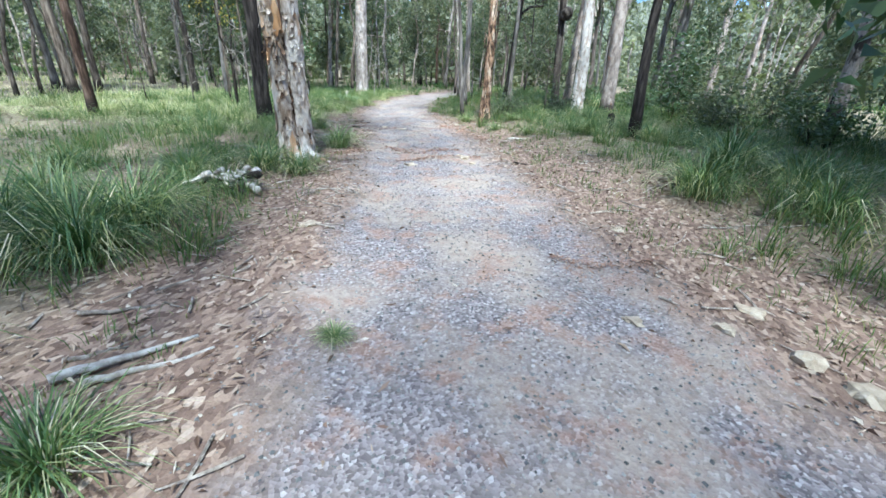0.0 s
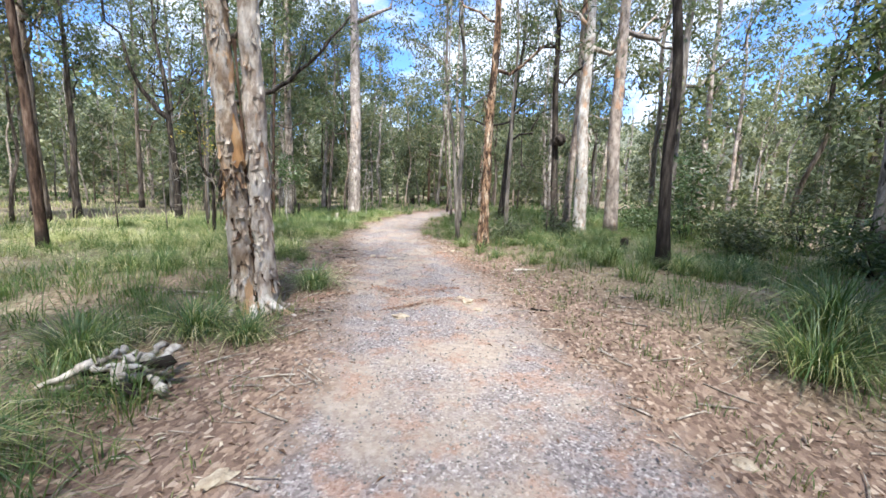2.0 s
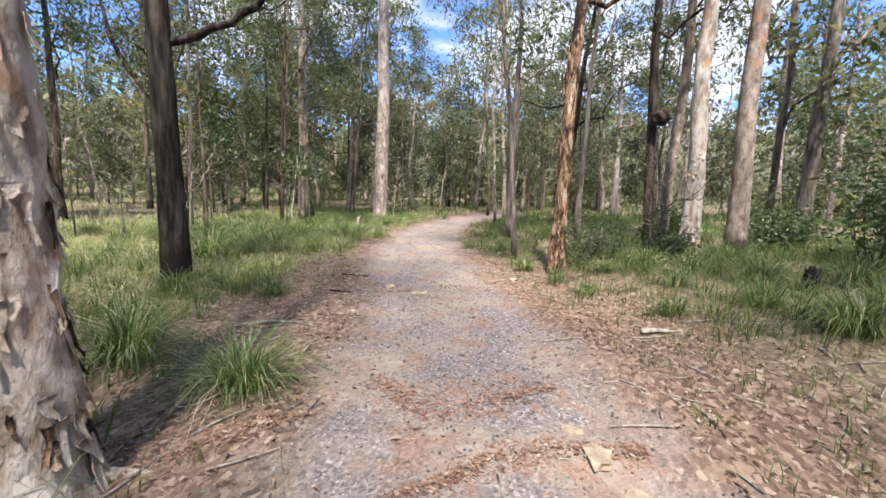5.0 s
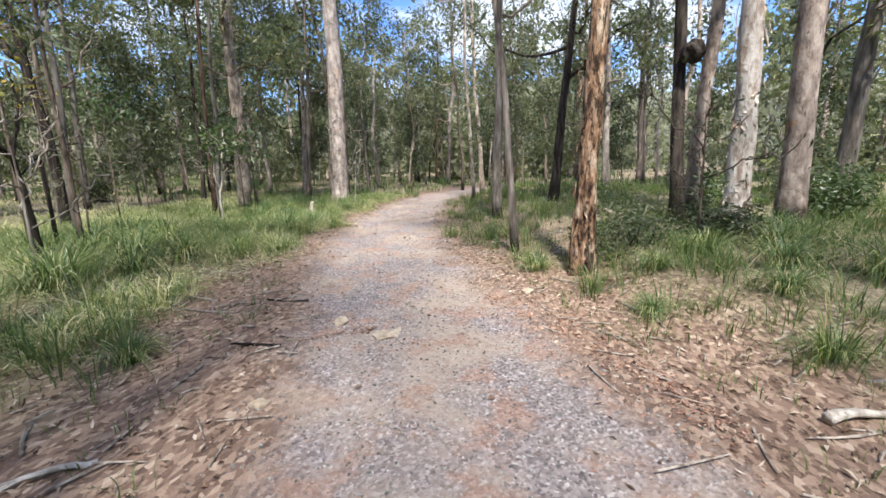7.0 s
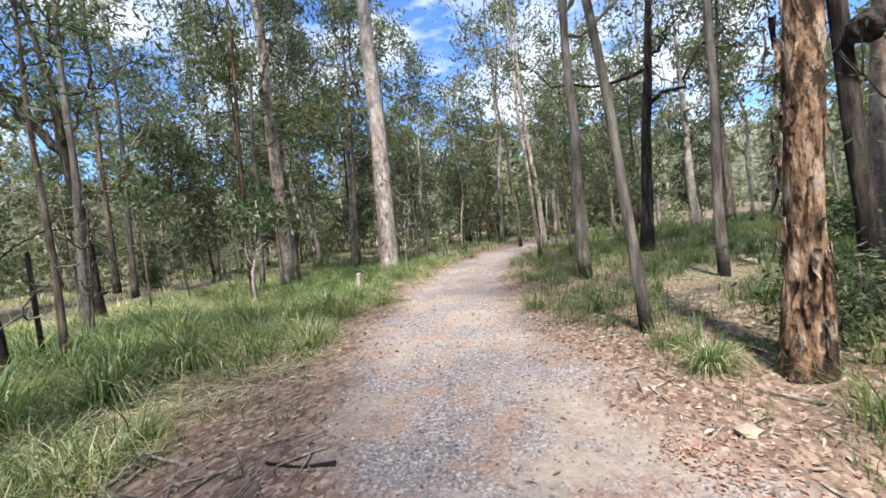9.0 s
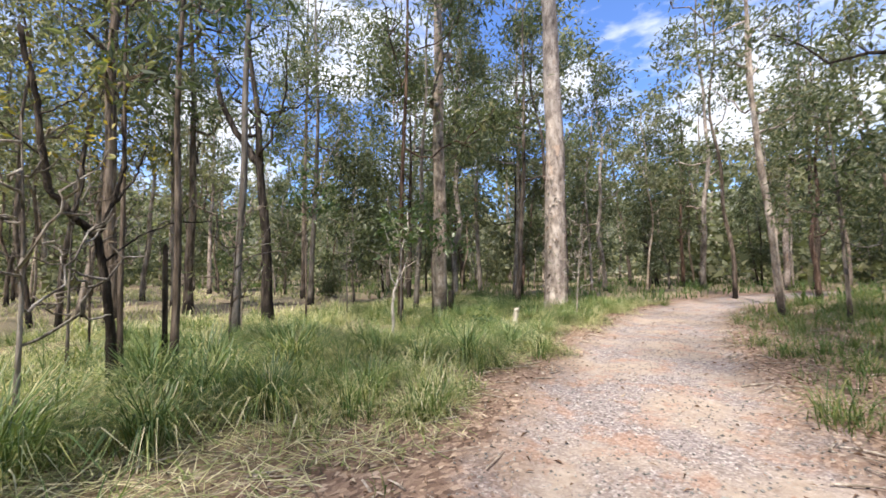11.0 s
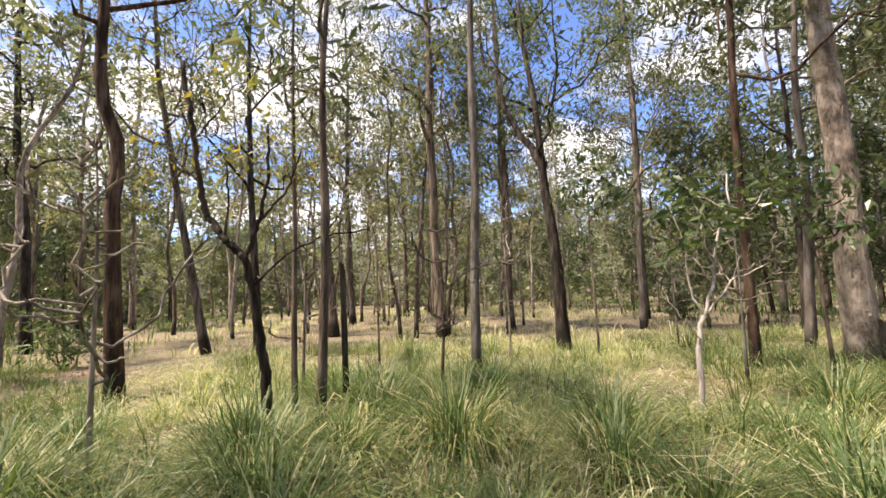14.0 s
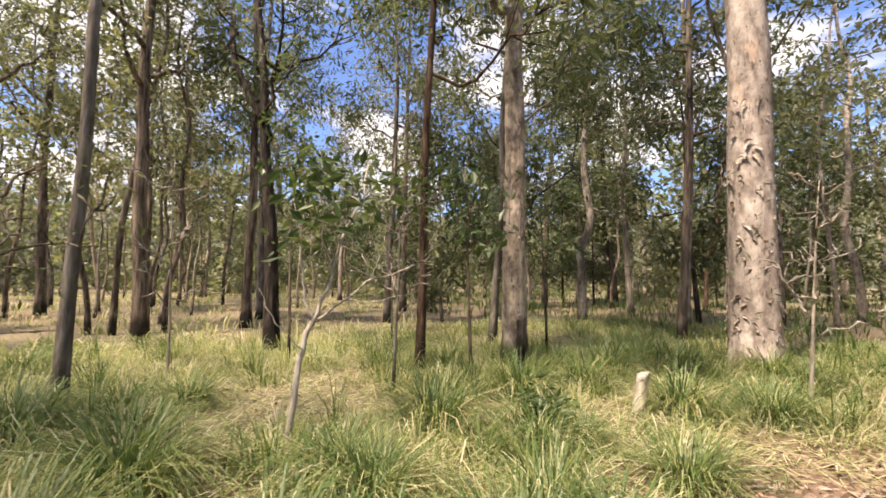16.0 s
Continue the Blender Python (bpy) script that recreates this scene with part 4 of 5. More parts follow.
woods = tagged(new("far_wood"), "far gum trees closing the view all round", "trees", kind="stuff")
part("trunks", mesh("trunks", *joined(pieces), PALE, True), woods)
part("foliage", mesh("foliage", *leaf_cloud(g, clumps, 28, 0.75, 0.66, 0.5, 0.8, True), HAZED_LEAF), woods)
# a distant wooded rise closes the horizon
n = 240
a = np.linspace(0, 2 * np.pi, n, endpoint=False)
tops = 19 + 2.5 * np.sin(5 * a) + 2.0 * np.sin(13 * a + 1) + g.normal(0, 1.6, n)
rows = []
for k, (rad, z) in enumerate(((118, -0.5), (120, 0.55), (124, 1.0), (150, 0.9))):
    rows.append(np.stack([-4 + rad * np.cos(a), 14 + rad * np.sin(a), z * tops if k else np.full(n, -0.5)], 1))
i, j = np.arange(3)[:, None] * n, np.arange(n)[None]
f = np.stack([i + j, i + (j + 1) % n, i + n + (j + 1) % n, i + n + j], -1).reshape(-1, 4)
tagged(new("backdrop", mesh("backdrop", np.concatenate(rows), f, RISE, True)), "distant wooded rise behind the trees", "hill", kind="structure")

# ---- stumps, fallen wood, stones ----
def stump(x, y, tall, dia, wood, label, lean=(0, 0), seed=1, jag=0.06):
    g = np.random.default_rng(seed)
    thing = tagged(new("tree_stump"), label, "stump")
    thing.matrix_world = pose(x, y, float(height(x, y)))
    n, seg = 14, 18
    line = np.stack([lean[0] * np.linspace(0, tall, n), lean[1] * np.linspace(0, tall, n), np.linspace(-0.1, tall, n)], 1)
    r = dia / 2 * (1 + 0.35 * np.exp(-np.linspace(0, 6, n)))
    v, f = tube(line, r, seg, 0.05, seed, 6.0)
    v[-seg:, 2] += g.uniform(-jag, jag, seg)
    part("trunk", mesh("trunk", v, f, wood), thing)
    return thing


stump(-7.45, 22.4, 0.38, 0.13, BONE, "bleached grey broken stump in the grass", (0.12, 0.1), 3, 0.05)
stump(3.25, 14.85, 0.30, 0.18, BROWN, "low brown stump with a broken top", (0.05, 0.02), 4, 0.10)
stump(-9.25, 22.3, 0.75, 0.11, BROWN, "thin dark broken stub", (0.0, 0.0), 5)
stump(-8.35, 15.75, 1.5, 0.06, DARK, "thin dead pole snapped off in the grass", (0.03, -0.02), 6)


def branch(x, y, length, turn, thick, label, seed, wood=WOOD, forks=2, lift=0.02):
    g = np.random.default_rng(seed)
    thing = tagged(new("fallen_branch"), label, "branch")
    n = 12
    t = np.linspace(0, 1, n)
    dx, dy = math.cos(radians(turn)), math.sin(radians(turn))
    bow = np.cumsum(g.normal(0, 0.05, n)) * length * 0.35
    px, py = t * length * dx - bow * dy, t * length * dy + bow * dx
    pz = height(x + px, y + py) + thick * 0.7 + lift * np.sin(3 * t + seed)
    thing.matrix_world = pose(x, y, 0)
    pts = np.stack([px, py, pz], 1)
    part("bough", mesh("bough", *tube(pts, thick * np.linspace(1, 0.45, n), 8, 0.08, seed), wood, True), thing)
    for k in range(forks):
        j = int(g.integers(3, n - 2))
        a = radians(turn + g.choice([-1, 1]) * g.uniform(25, 60))
        m = 6
        s = np.linspace(0, length * g.uniform(0.2, 0.4), m)
        tx, ty = px[j] + s * math.cos(a), py[j] + s * math.sin(a)
        tz = np.maximum(height(x + tx, y + ty) + 0.01, pz[j] + s * g.uniform(-0.1, 0.35))
        part("twig", mesh("twig", *tube(np.stack([tx, ty, tz], 1), thick * 0.45 * np.linspace(1, 0.4, m), 6), wood, True), thing)
    return thing


branch(-0.86, 4.10, 0.62, 50, 0.026, "pale split slab of dead wood on leaf litter", 1, BONE, 0)
branch(-0.70, 4.12, 0.55, 47, 0.022, "bleached split stick on leaf litter", 21, BONE, 0)
branch(-0.98, 4.25, 0.4, 60, 0.018, "short grey stick beside pale slabs", 22, WOOD, 1)
branch(-1.3, 4.6, 0.6, 35, 0.016, "thin bleached stick on brown litter", 2, forks=1)
branch(4.0, 7.45, 1.3, -27, 0.018, "long bleached stick in the grass", 3)
branch(4.7, 8.65, 1.0, -30, 0.014, "thin pale twig at the grass edge", 4)
branch(-3.75, 13.95, 0.75, 185, 0.016, "thin grey stick on the litter", 5, forks=1)
branch(-3.0, 11.9, 0.5, 215, 0.020, "curved pale stick on brown litter", 6, BONE)
branch(-4.2, 14.25, 0.55, 175, 0.016, "pale forked stick at the grass edge", 18)
branch(-5.0, 12.75, 0.7, 10, 0.014, "thin pale stick by a dark trunk", 19, forks=0)
branch(0.75, 12.8, 0.42, 12, 0.035, "pale slab of shed bark on the verge", 20, BONE, 0)
branch(-3.3, 9.8, 1.3, 190, 0.024, "grey fallen branch beside the paperbark", 7)
branch(-3.75, 6.5, 1.3, 15, 0.024, "grey fallen branch sunk in green grass", 23)
branch(-3.64, 8.47, 0.8, 40, 0.022, "forked bleached branch on grass", 24, BONE, 2)
branch(-3.0, 7.9, 1.2, 170, 0.022, "bleached branch caught in the grass", 8)
branch(0.9, 20.2, 1.6, 10, 0.055, "grey fallen bough propped in the undergrowth", 9, lift=0.25)
branch(-0.2, 17.9, 0.6, 170, 0.03, "short pale log in the grass", 10, forks=0)
branch(-0.35, 14.9, 0.8, 25, 0.012, "thin twig on the litter", 11, forks=1)
branch(1.2, 13.2, 0.9, -20, 0.013, "thin dry twig on leaf litter", 12)
branch(-6.6, 18.7, 1.0, 120, 0.012, "pale twig leaning in the grass", 13)
branch(-13.0, 21.4, 2.4, 60, 0.05, "long fallen limb in the clearing", 14)
branch(1.0, 10.2, 0.5, 20, 0.016, "dark stick on the gravel", 15, DARK, 0)
branch(-3.2, 14.4, 0.45, 190, 0.02, "dark bark scrap at the gravel's edge", 16, DARK, 0)
branch(-2.85, 13.3, 0.4, 200, 0.02, "dark bark curl at the gravel's edge", 17, DARK, 1)

# the heap of torn bark and dead wood left of the track
heap = tagged(new("debris_heap"), "heap of bleached bark and broken dead wood", "dead wood")
heap.matrix_world = pose(-2.22, 7.12, float(height(-2.22, 7.12)))
g = np.random.default_rng(12)
for i in range(26):
    a, ln = g.uniform(0, 6.28), g.uniform(0.14, 0.42)
    c = np.array([g.normal(0, 0.16), g.normal(0, 0.14), 0.04 + 0.18 * g.random()])
    d = np.array([math.cos(a), math.sin(a), g.uniform(-0.3, 0.3)]) * ln / 2
    t = np.linspace(-1, 1, 7)[:, None]
    part("piece", mesh("piece", *tube(c + d * t + g.normal(0, 0.012, (7, 3)), np.linspace(0.034, 0.015, 7) * g.uniform(0.5, 1.4), 8, 0.2, i), (BONE, WOOD, BONE, BROWN)[i % 4], True), heap)


def rock(x, y, sx, sy, sz, label, seed):
    bm = bmesh.new()
    bmesh.ops.create_icosphere(bm, subdivisions=2, radius=1.0)
    for v in bm.verts:
        k = 1 + 0.75 * noise.noise(v.co * 1.3 + Vector((seed * 3.1, 0, 0))) + 0.28 * noise.noise(v.co * 4 + Vector((0, seed, 0)))
        v.co = Vector((v.co.x * k * sx, v.co.y * k * sy, max(-0.3, min(0.75, v.co.z * k)) * sz))
    me = bpy.data.meshes.new("rock")
    bm.to_mesh(me)
    bm.free()
    me.materials.append(ROCK)
    ob = tagged(new("rock", me), label, "rock")
    ob.matrix_world = pose(x, y, float(height(x, y)) + 0.005, 0, 0, seed * 47)


rock(-0.64, 9.53, 0.10, 0.08, 0.035, "flat pale stone set in the gravel", 1)
rock(0.09, 10.49, 0.12, 0.08, 0.04, "flat buff stone on the worn track", 2)
rock(0.28, 10.25, 0.08, 0.06, 0.03, "small buff stone on the worn track", 3)
rock(-0.05, 10.75, 0.07, 0.05, 0.03, "small buff stone on the worn track", 4)
rock(-0.78, 6.4, 0.09, 0.06, 0.03, "flat tan stone in the litter", 5)
rock(3.02, 4.98, 0.11, 0.08, 0.06, "large pale sandstone slab at the gravel's edge", 6)
rock(2.80, 5.75, 0.09, 0.06, 0.04, "pale stone at the gravel's edge", 7)
rock(-0.83, 14.97, 0.07, 0.06, 0.05, "pale lump of stone in the litter", 8)
rock(-2.06, 13.7, 0.13, 0.10, 0.02, "orange-buff stone worn flush with the gravel", 9)
rock(-2.62, 13.95, 0.10, 0.07, 0.03, "pale flat stone in the gravel", 10)
rock(2.88, 5.24, 0.09, 0.07, 0.06, "broken pale sandstone piece at the gravel's edge", 13)
rock(2.55, 5.5, 0.06, 0.05, 0.04, "small broken sandstone piece", 14)
rock(2.2, 7.2, 0.06, 0.05, 0.04, "small pale stone beside the track", 15)
rock(2.0, 5.5, 0.07, 0.05, 0.03, "small pale stone in the gravel", 11)
rock(-2.5, 12.5, 0.06, 0.05, 0.03, "small pale stone in the litter", 12)

# ---- loose gravel and fallen leaves ----
def scatter(g, n, lo, hi, test):
    pts = np.stack([g.uniform(lo[0], hi[0], n), g.uniform(lo[1], hi[1], n)], 1)
    return pts[test(pts[:, 0], pts[:, 1], g.random(n))]


g = np.random.default_rng(50)
p = scatter(g, 330000, (-7, 2.5), (4.5, 27), lambda x, y, r: (off_track(x, y) < 0.25 * r) & (r < np.clip(1.25 - (y - 4) / 30, 0.25, 1)))[:21000]
n = len(p)
sz = 0.0045 + 0.010 * g.random(n) ** 2.2
base = np.stack([p[:, 0], p[:, 1], height(p[:, 0], p[:, 1]) + sz * 0.35], 1)
oct_ = np.array([[1, 0, 0], [0, 1, 0], [-1, 0, 0], [0, -1, 0], [0, 0, 0.7], [0, 0, -0.6]])
jit = oct_[None] * g.uniform(0.6, 1.35, (n, 6, 1)) + g.normal(0, 0.12, (n, 6, 3))
tri = np.array([[0, 1, 4], [1, 2, 4], [2, 3, 4], [3, 0, 4], [1, 0, 5], [2, 1, 5], [3, 2, 5], [0, 3, 5]])
f = (np.arange(n)[:, None, None] * 6 + tri[None]).reshape(-1, 3)
tagged(new("gravel", mesh("gravel", (base[:, None] + jit * sz[:, None, None]).reshape(-1, 3), f, STONE)), "loose grey and buff gravel on the track", "gravel", kind="stuff")


def litter_here(x, y, r):
    o = off_track(x, y)
    patch = 0.5 + 0.5 * np.sin(1.3 * x + 0.8 * y) * np.sin(0.9 * y - 1.1 * x + 1)
    dens = np.where(o < 0, 0.05 + 0.10 * np.clip(1 + o / 0.5, 0, 1), np.where(o < 1.7, 0.75, 0.16 + 0.3 * patch))
    return r < dens


p = scatter(g, 120000, (-13, 2), (7, 29), litter_here)[:52000]
n = len(p)
L, W = 0.02 + 0.075 * g.random(n) ** 1.6, 0.007 + 0.020 * g.random(n) ** 1.5
a, tilt, curl = g.uniform(0, 6.28, n), g.normal(0, 0.22, n), g.uniform(-0.01, 0.02, n)
c = np.stack([p[:, 0], p[:, 1], height(p[:, 0], p[:, 1]) + 0.006 + 0.012 * g.random(n)], 1)
d = np.stack([np.cos(a), np.sin(a), tilt], 1) * (L / 2)[:, None]
s = np.stack([-np.sin(a), np.cos(a), g.normal(0, 0.3, n)], 1) * (W / 2)[:, None]
lift = np.stack([np.zeros(n), np.zeros(n), curl], 1)
v = np.stack([c - d, c + s + lift, c + d, c - s + lift], 1).reshape(-1, 3)
b = np.arange(n)[:, None] * 4
tagged(new("leaf_litter", mesh("leaf_litter", v, np.concatenate([b + np.array([[0, 1, 2]]), b + np.array([[0, 2, 3]])]), LITTER)), "dry brown and tan gum leaves and bark strips", "leaf litter", kind="stuff")

RED_LITTER = leafy("reddish_fallen_leaves", ((0.0, (0.17, 0.09, 0.066)), (0.5, (0.29, 0.17, 0.13)), (0.9, (0.40, 0.27, 0.21)), (1.0, (0.54, 0.43, 0.35))), 0.0, 0.75, 0.2)


def drift(points, count, wide, seed):
    """Leaves and bark that rain has washed into a low curved bar across the gravel."""
    g = np.random.default_rng(seed)
    pts = np.array(points)
    t = g.uniform(0, len(pts) - 1, count)
    cross = g.normal(0, 1, count) * wide * g.choice([0.7, 1.0, 2.4], count) * (0.4 + 0.6 * np.sin(np.pi * t / (len(pts) - 1)))
    px, py = np.interp(t, np.arange(len(pts)), pts[:, 0]) + 0.3 * cross, np.interp(t, np.arange(len(pts)), pts[:, 1]) + cross
    pile = 0.022 * np.exp(-(cross / wide) ** 2) * g.random(count)
    a, ln = g.normal(0.3, 0.8, count), 0.012 + 0.05 * g.random(count) ** 1.7
    c = np.stack([px, py, height(px, py) + 0.006 + pile], 1)
    d = np.stack([np.cos(a), np.sin(a), g.normal(0, 0.25, count)], 1) * ln[:, None] / 2
    w = np.stack([-np.sin(a), np.cos(a), g.normal(0, 0.4, count)], 1) * g.uniform(0.003, 0.010, (count, 1))
    b = np.arange(count)[:, None] * 4
    me = mesh("litter_drift", np.stack([c - d, c + w, c + d, c - w], 1).reshape(-1, 3), np.concatenate([b + np.array([[0, 1, 2]]), b + np.array([[0, 2, 3]])]), RED_LITTER)
    tagged(new("litter_drift", me), "bar of reddish bark and leaves washed across the gravel", "leaf litter", kind="stuff")


drift(((-1.55, 11.05), (-1.2, 10.75), (-0.9, 10.68), (-0.5, 11.0), (-0.15, 11.3)), 1100, 0.11, 1)
drift(((-1.0, 9.8), (-0.7, 10.05), (-0.5, 10.25), (-0.1, 10.5), (0.4, 10.6)), 1000, 0.09, 2)
drift(((-2.9, 9.3), (-2.2, 9.75), (-1.7, 10.3)), 900, 0.22, 3)
drift(((-2.75, 13.4), (-2.5, 13.7), (-2.2, 13.8)), 260, 0.07, 4)
drift(((1.5, 6.4), (1.9, 6.3), (2.4, 6.5)), 500, 0.07, 5)
drift(((-1.3, 14.9), (-1.0, 14.6), (-0.7, 14.1), (-0.2, 13.4), (0.3, 12.6)), 1500, 0.22, 6)

g = np.random.default_rng(55)
p = scatter(g, 9000, (-12, 2), (6, 28), lambda x, y, r: (off_track(x, y) > -0.15) & (r < np.where(off_track(x, y) < 2.0, 0.5, 0.12)))[:1500]
pieces = []
for x, y in p:
    a, ln = g.uniform(0, 6.28), g.uniform(0.08, 0.42)
    t = np.linspace(-0.5, 0.5, 4)
    bow = g.normal(0, 0.12)
    px, py = x + ln * (t * math.cos(a) - bow * t * t * math.sin(a)), y + ln * (t * math.sin(a) + bow * t * t * math.cos(a))
    w = g.uniform(0.003, 0.009)
    pieces.append(tube(np.stack([px, py, height(px, py) + w + 0.004 + 0.012 * g.random()], 1), w * np.array([1, 1.1, 0.9, 0.5]), 4))
tagged(new("twigs", mesh("twigs", *joined(pieces), WOOD)), "dry grey twigs and bark strips strewn on the verges", "twigs", kind="stuff")

# ---- grass ----
def grass(name, label, g, centres, per, length, width, radius, material, lean=(0.2, 1.0)):
    """Tufts that spread from their middles; the outer blades lean the most."""
    n = len(centres) * per
    c = np.repeat(centres, per, axis=0)
    tall = np.repeat(g.uniform(0.5, 1.45, len(centres)), per)
    off = g.normal(0, 1, (n, 2)) * radius
    xy = c + off
    base = np.stack([xy[:, 0], xy[:, 1], height(xy[:, 0], xy[:, 1]) - 0.01], 1)
    v, f = blades(g, base, length * tall * g.uniform(0.5, 1.2, n), width * g.uniform(0.6, 1.3, n), g.uniform(*lean, n), np.arctan2(off[:, 1], off[:, 0]))
    return tagged(new(name, mesh(name, v, f, material)), label, "grass", kind="stuff")


def verge(x, y):
    """How far the grass stands back from the gravel: wide litter verges at first, close later on."""
    left = x < middle(y)
    back = np.where(left, np.interp(y, [4, 7, 9, 12, 15, 17, 19, 40], [1.0, 0.9, 1.0, 1.5, 0.9, 0.6, 0.5, 0.35]), np.interp(y, [4, 7, 10, 12, 15, 18, 40], [1.0, 1.3, 2.0, 1.5, 0.8, 0.4, 0.3]))
    return back + 0.35 * np.sin(2.1 * y + x) + 0.2 * np.sin(5.3 * y)


# where grass takes the dry colour with sunlight painted in
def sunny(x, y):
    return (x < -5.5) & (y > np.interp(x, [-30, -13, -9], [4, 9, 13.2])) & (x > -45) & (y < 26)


def bare(x, y):
    """Bald patches of litter between the grass."""
    return np.sin(0.8 * x + 2.0) * np.sin(0.7 * y + 0.5) + 0.5 * np.sin(1.9 * x - 1.3 * y)


def near_ok(x, y, r):
    return (off_track(x, y) > verge(x, y)) & (bare(x, y) < 0.55 + 0.4 * r) & ((x + 7.3) ** 2 + (y - 22.1) ** 2 > 0.3)


g = np.random.default_rng(61)
green = scatter(g, 9000, (-13, 1), (8, 30), lambda x, y, r: near_ok(x, y, r) & ~sunny(x, y))[:2700]
grass("grass", "long green grass under the trees", g, green, 27, 0.45, 0.0078, 0.075, GRASS, (0.35, 1.3))
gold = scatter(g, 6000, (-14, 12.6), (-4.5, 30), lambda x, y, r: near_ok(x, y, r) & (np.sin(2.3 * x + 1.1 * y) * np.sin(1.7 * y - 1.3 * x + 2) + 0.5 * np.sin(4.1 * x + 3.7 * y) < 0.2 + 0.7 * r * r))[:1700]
grass("grass", "sunlit yellow-green grass in the open wood", g, gold, 30, 0.38, 0.0078, 0.085, SUNNY_DRY_GRASS, (0.5, 1.4))
extra = gold[::4] + g.normal(0, 0.15, (len(gold[::4]), 2))
grass("grass", "green grass among the dry", g, extra, 36, 0.52, 0.0095, 0.07, GRASS, (0.35, 1.35))
far = scatter(g, 30000, (-45, -12), (32, 60), lambda x, y, r: (off_track(x, y) > 0.5) & ((x < -13) | (x > 7) | (y > 28) | (y < 2)) & (bare(x, y) < 0.6 + 0.4 * r))[:4200]
grass("grass", "grass of the wood beyond", g, far[~sunny(far[:, 0], far[:, 1])], 9, 0.55, 0.034, 0.26, GRASS, (0.2, 0.9))
grass("grass", "dry grass of the clearing beyond, coloured sun-bright", g, far[sunny(far[:, 0], far[:, 1])], 12, 0.42, 0.026, 0.22, SUNNY_DRY_GRASS, (0.3, 1.0))
short = scatter(g, 9000, (-8, 2), (6, 27), lambda x, y, r: (off_track(x, y) > 0.3) & (off_track(x, y) < 2.8) & (r < np.where(x > middle(y), 0.6, 0.3)))[:2600]
grass("grass", "short sparse grass at the verge", g, short, 8, 0.15, 0.006, 0.05, GRASS, (0.2, 1.0))

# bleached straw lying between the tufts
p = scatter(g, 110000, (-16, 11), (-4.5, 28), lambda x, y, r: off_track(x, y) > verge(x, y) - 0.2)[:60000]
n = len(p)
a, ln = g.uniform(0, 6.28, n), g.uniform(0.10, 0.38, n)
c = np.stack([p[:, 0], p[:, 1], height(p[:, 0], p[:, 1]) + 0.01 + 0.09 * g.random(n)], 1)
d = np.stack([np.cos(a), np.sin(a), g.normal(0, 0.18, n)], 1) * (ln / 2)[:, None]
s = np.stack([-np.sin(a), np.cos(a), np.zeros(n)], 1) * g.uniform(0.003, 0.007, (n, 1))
tagged(new("straw", mesh("straw", np.stack([c - d - s, c - d + s, c + d], 1).reshape(-1, 3), np.arange(n)[:, None] * 3 + np.array([[0, 1, 2]]), SUNNY_DRY_GRASS)), "bleached dead grass lying flat", "dead grass", kind="stuff")

# -- big tussocks
TUFTS = []
for i, (nb, ln, sp) in enumerate(((420, 0.78, 0.10), (340, 0.64, 0.09), (280, 0.52, 0.07))):
    pair = []
    for name, share, low, tone in (("green_foliage", 0.75, 0.4, TUSSOCK), ("dry_foliage", 0.35, 0.8, SUNNY_DRY_GRASS)):
        gg = np.random.default_rng(70 + i + int(10 * share))
        m = int(nb * share)
        base = np.concatenate([gg.normal(0, sp, (m, 2)), np.full((m, 1), -0.02)], 1)
        pair.append(mesh(name, *blades(gg, base, ln * gg.uniform(0.5, 1.2, m), gg.uniform(0.005, 0.010, m), gg.uniform(low, 1.35, m), np.arctan2(base[:, 1], base[:, 0])), tone))
    TUFTS.append(pair)


def tussock(x, y, kind, s=1.0, turn=0, label="strappy dark green tussock arching from the litter"):
    thing = tagged(new("grass_tussock"), label, "tussock", "tussocks along the track")
    thing.matrix_world = pose(x, y, float(height(x, y)), 0, 0, turn) @ Matrix.Diagonal((s, s, s, 1))
    part("green_foliage", TUFTS[kind][0], thing)
    part("dry_foliage", TUFTS[kind][1], thing, "straw-coloured dead blades")


for k, (x, y, kind, s) in enumerate(((1.5, 14.6, 1, 0.7), (2.2, 13.7, 0, 0.7), (2.8, 15.2, 0, 0.9), (1.4, 16.1, 1, 0.9), (3.5, 13.8, 0, 0.9), (2.4, 16.5, 0, 0.9), (3.1, 17.2, 1, 1.1), (0.7, 15.6, 2, 0.8), (4.2, 15.6, 0, 1.0), (1.9, 15.4, 1, 0.9), (0.3, 14.4, 2, 0.6), (1.2, 13.5, 2, 0.6), (4.4, 12.2, 1, 0.9))):
    tussock(x, y, kind, s, 83 * k, "loose green tussock on the littered bank")
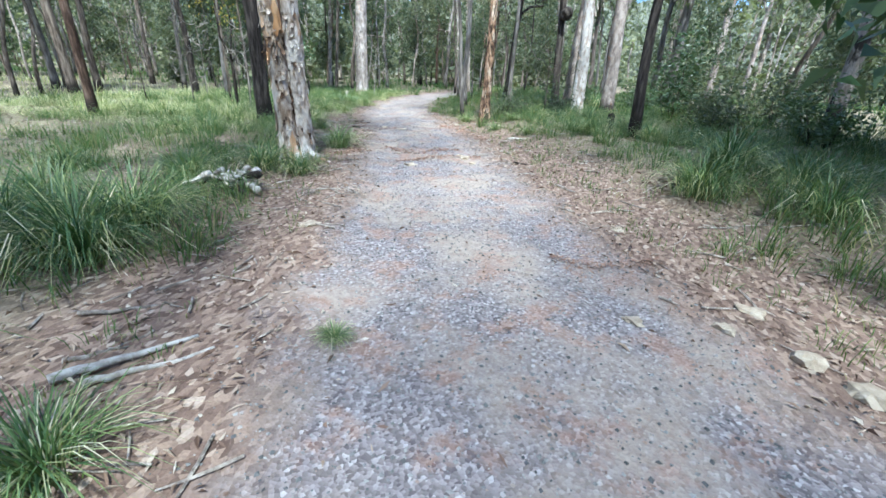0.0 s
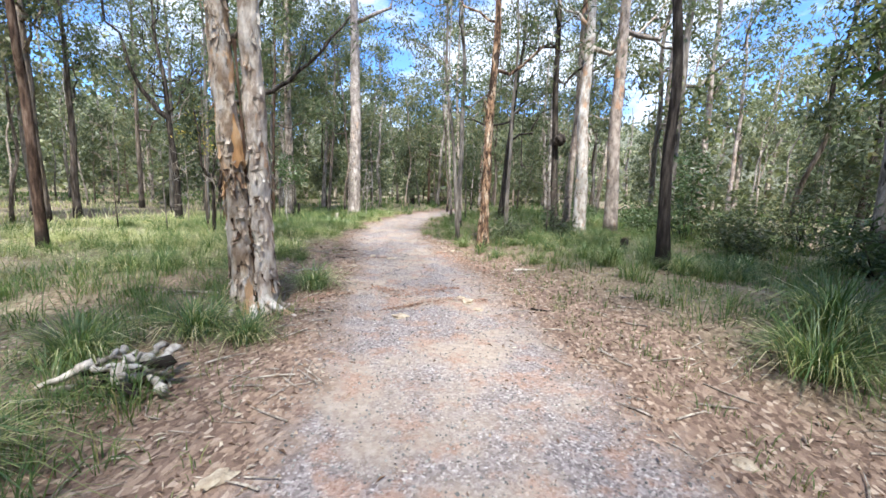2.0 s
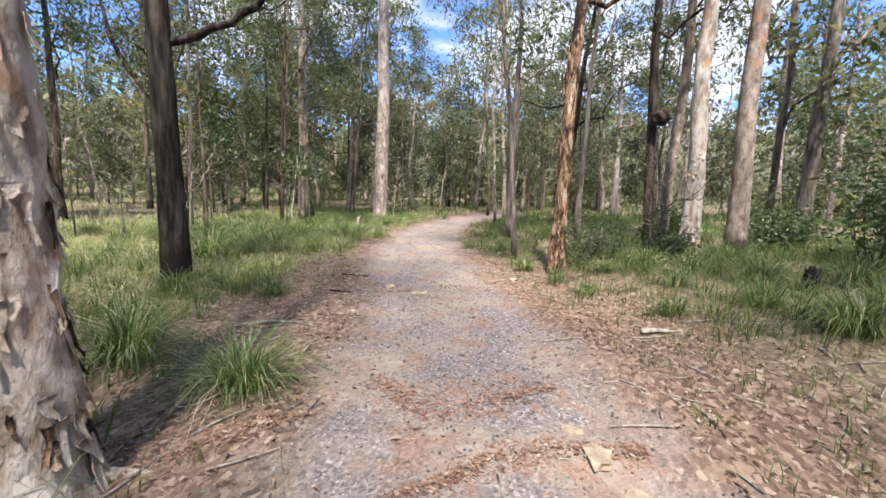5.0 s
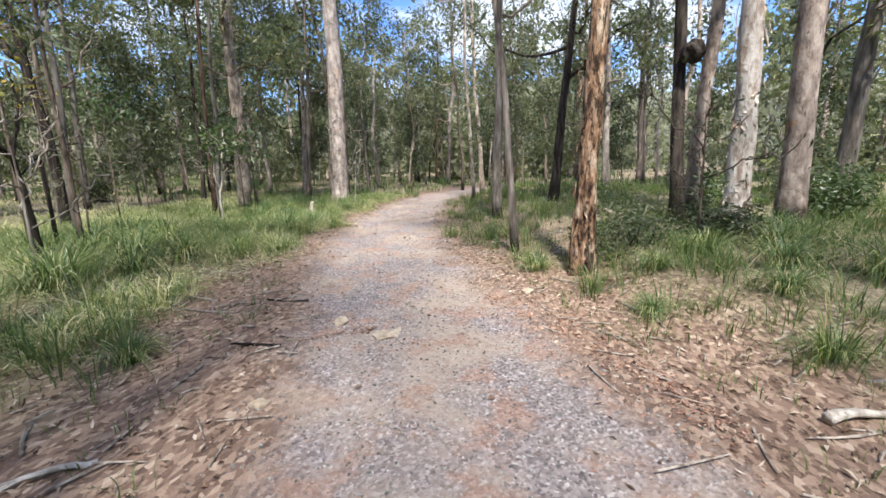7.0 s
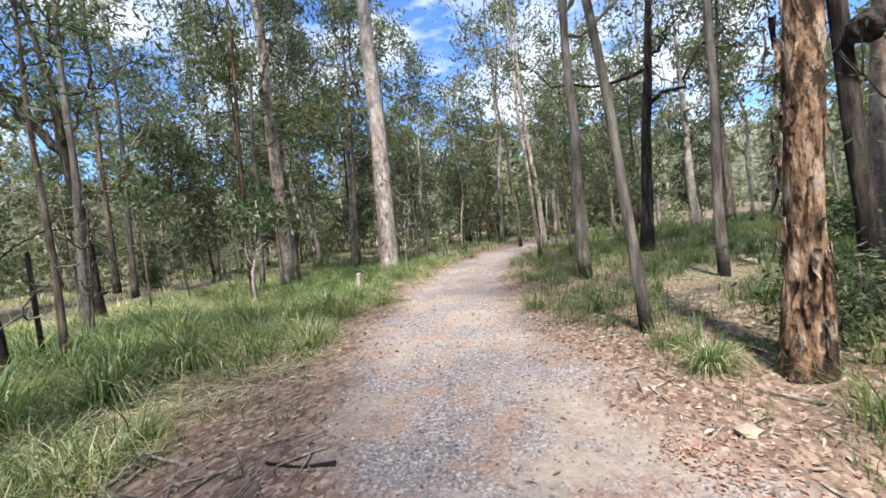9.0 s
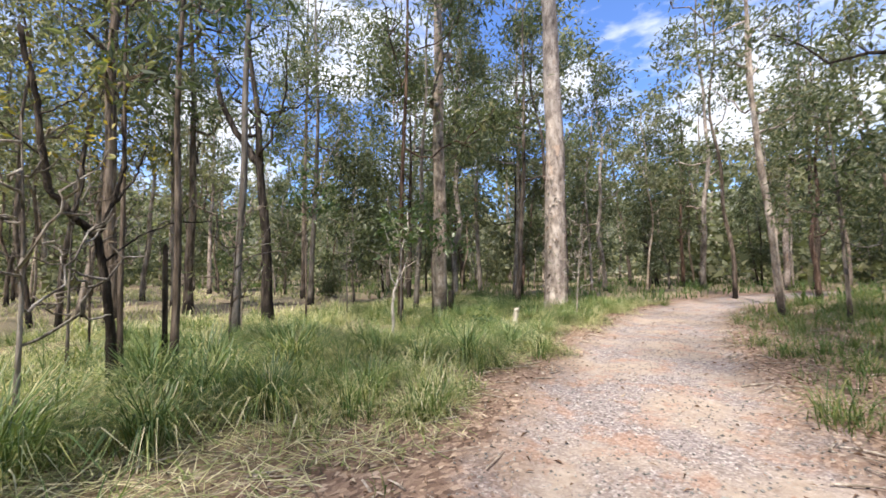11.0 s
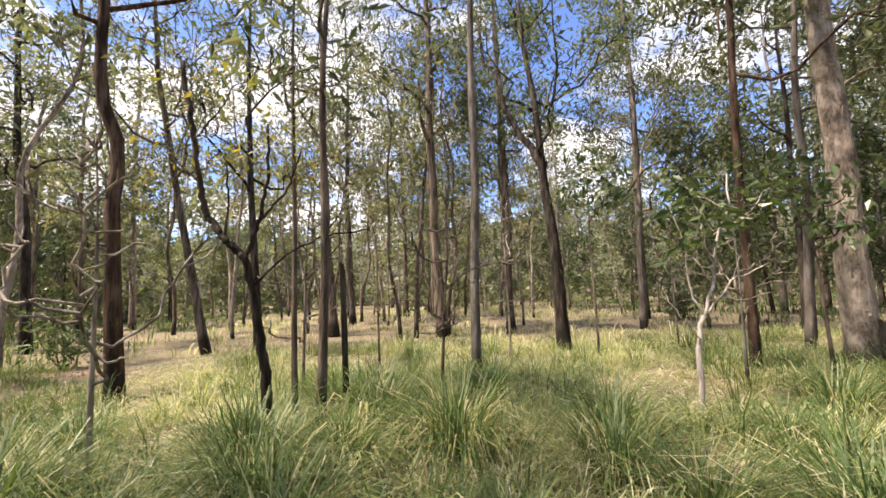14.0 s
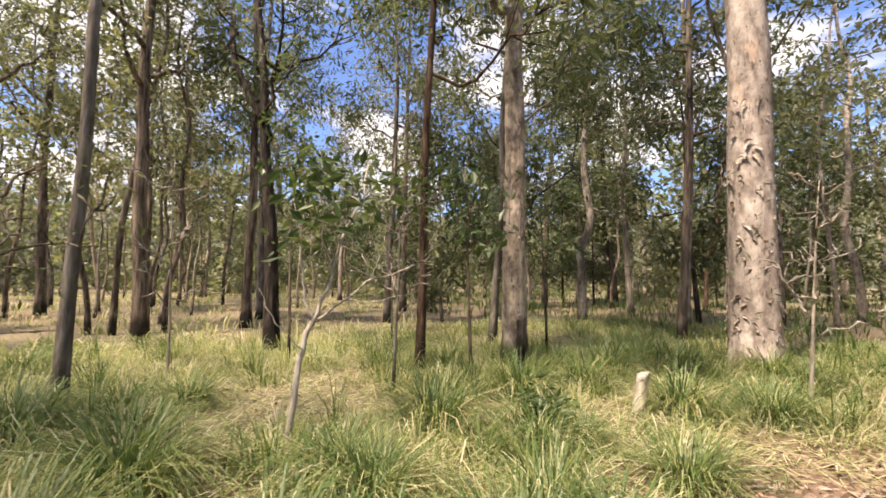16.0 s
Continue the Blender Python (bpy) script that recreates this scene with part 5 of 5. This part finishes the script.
# (place, kind, size) of each tussock that stands out
for k, (x, y, kind, s) in enumerate(((-2.35, 10.5, 0, 0.85), (-2.55, 8.3, 1, 1.05), (-1.95, 8.3, 1, 0.8), (-3.06, 7.5, 0, 0.9), (2.55, 12.7, 0, 0.85), (3.85, 9.1, 0, 1.2), (3.3, 8.4, 0, 1.0), (4.3, 8.3, 1, 1.2),
                                     (-2.2, 5.9, 0, 1.1), (-2.15, 5.35, 0, 1.15), (-2.9, 5.2, 0, 1.2), (-0.42, 3.75, 2, 0.8), (0.22, 4.82, 2, 0.3), (-0.72, 16.02, 2, 0.8), (-1.49, 18.3, 2, 0.85), (-3.9, 12.9, 2, 0.7))):
    tussock(x, y, kind, s, 47 * k)
for k, (x, y, kind, s) in enumerate(((-7.3, 16.8, 0, 1.2), (-7.56, 18.1, 0, 1.0), (-7.75, 16.05, 1, 0.8), (-6.36, 14.26, 0, 1.2), (-6.1, 15.9, 0, 1.0), (-6.84, 17.8, 0, 1.0), (-7.9, 20.3, 0, 1.05), (-7.2, 20.9, 1, 1.05),
                                     (-7.5, 25.1, 0, 1.0), (-7.3, 19.3, 1, 0.9), (-9.9, 15.3, 1, 1.0), (-12.1, 16.2, 1, 1.0), (-7.15, 15.3, 0, 1.0), (-6.0, 17.0, 1, 0.9), (-9.3, 18.3, 1, 0.9))):
    tussock(x, y, kind, s, 31 * k, "big arching green tussock in sunlit dry grass")
g = np.random.default_rng(80)
spots = scatter(g, 900, (-10, 13), (-4.8, 27), lambda x, y, r: (off_track(x, y) > verge(x, y) + 0.1) & (bare(x, y) < 0.4))[:50]
for x, y in spots:
    tussock(x, y, int(g.integers(0, 3)), g.uniform(0.7, 1.15), g.uniform(0, 360), "arching green tussock in dry grass")
spots = scatter(g, 900, (-7, 3), (8, 22), lambda x, y, r: (off_track(x, y) > verge(x, y) + 0.2) & (bare(x, y) < 0.4) & ((x > 0) | (y < 13)))[:40]
for x, y in spots:
    tussock(x, y, int(g.integers(0, 3)), g.uniform(0.7, 1.2), g.uniform(0, 360), "lush green tussock under the trees")
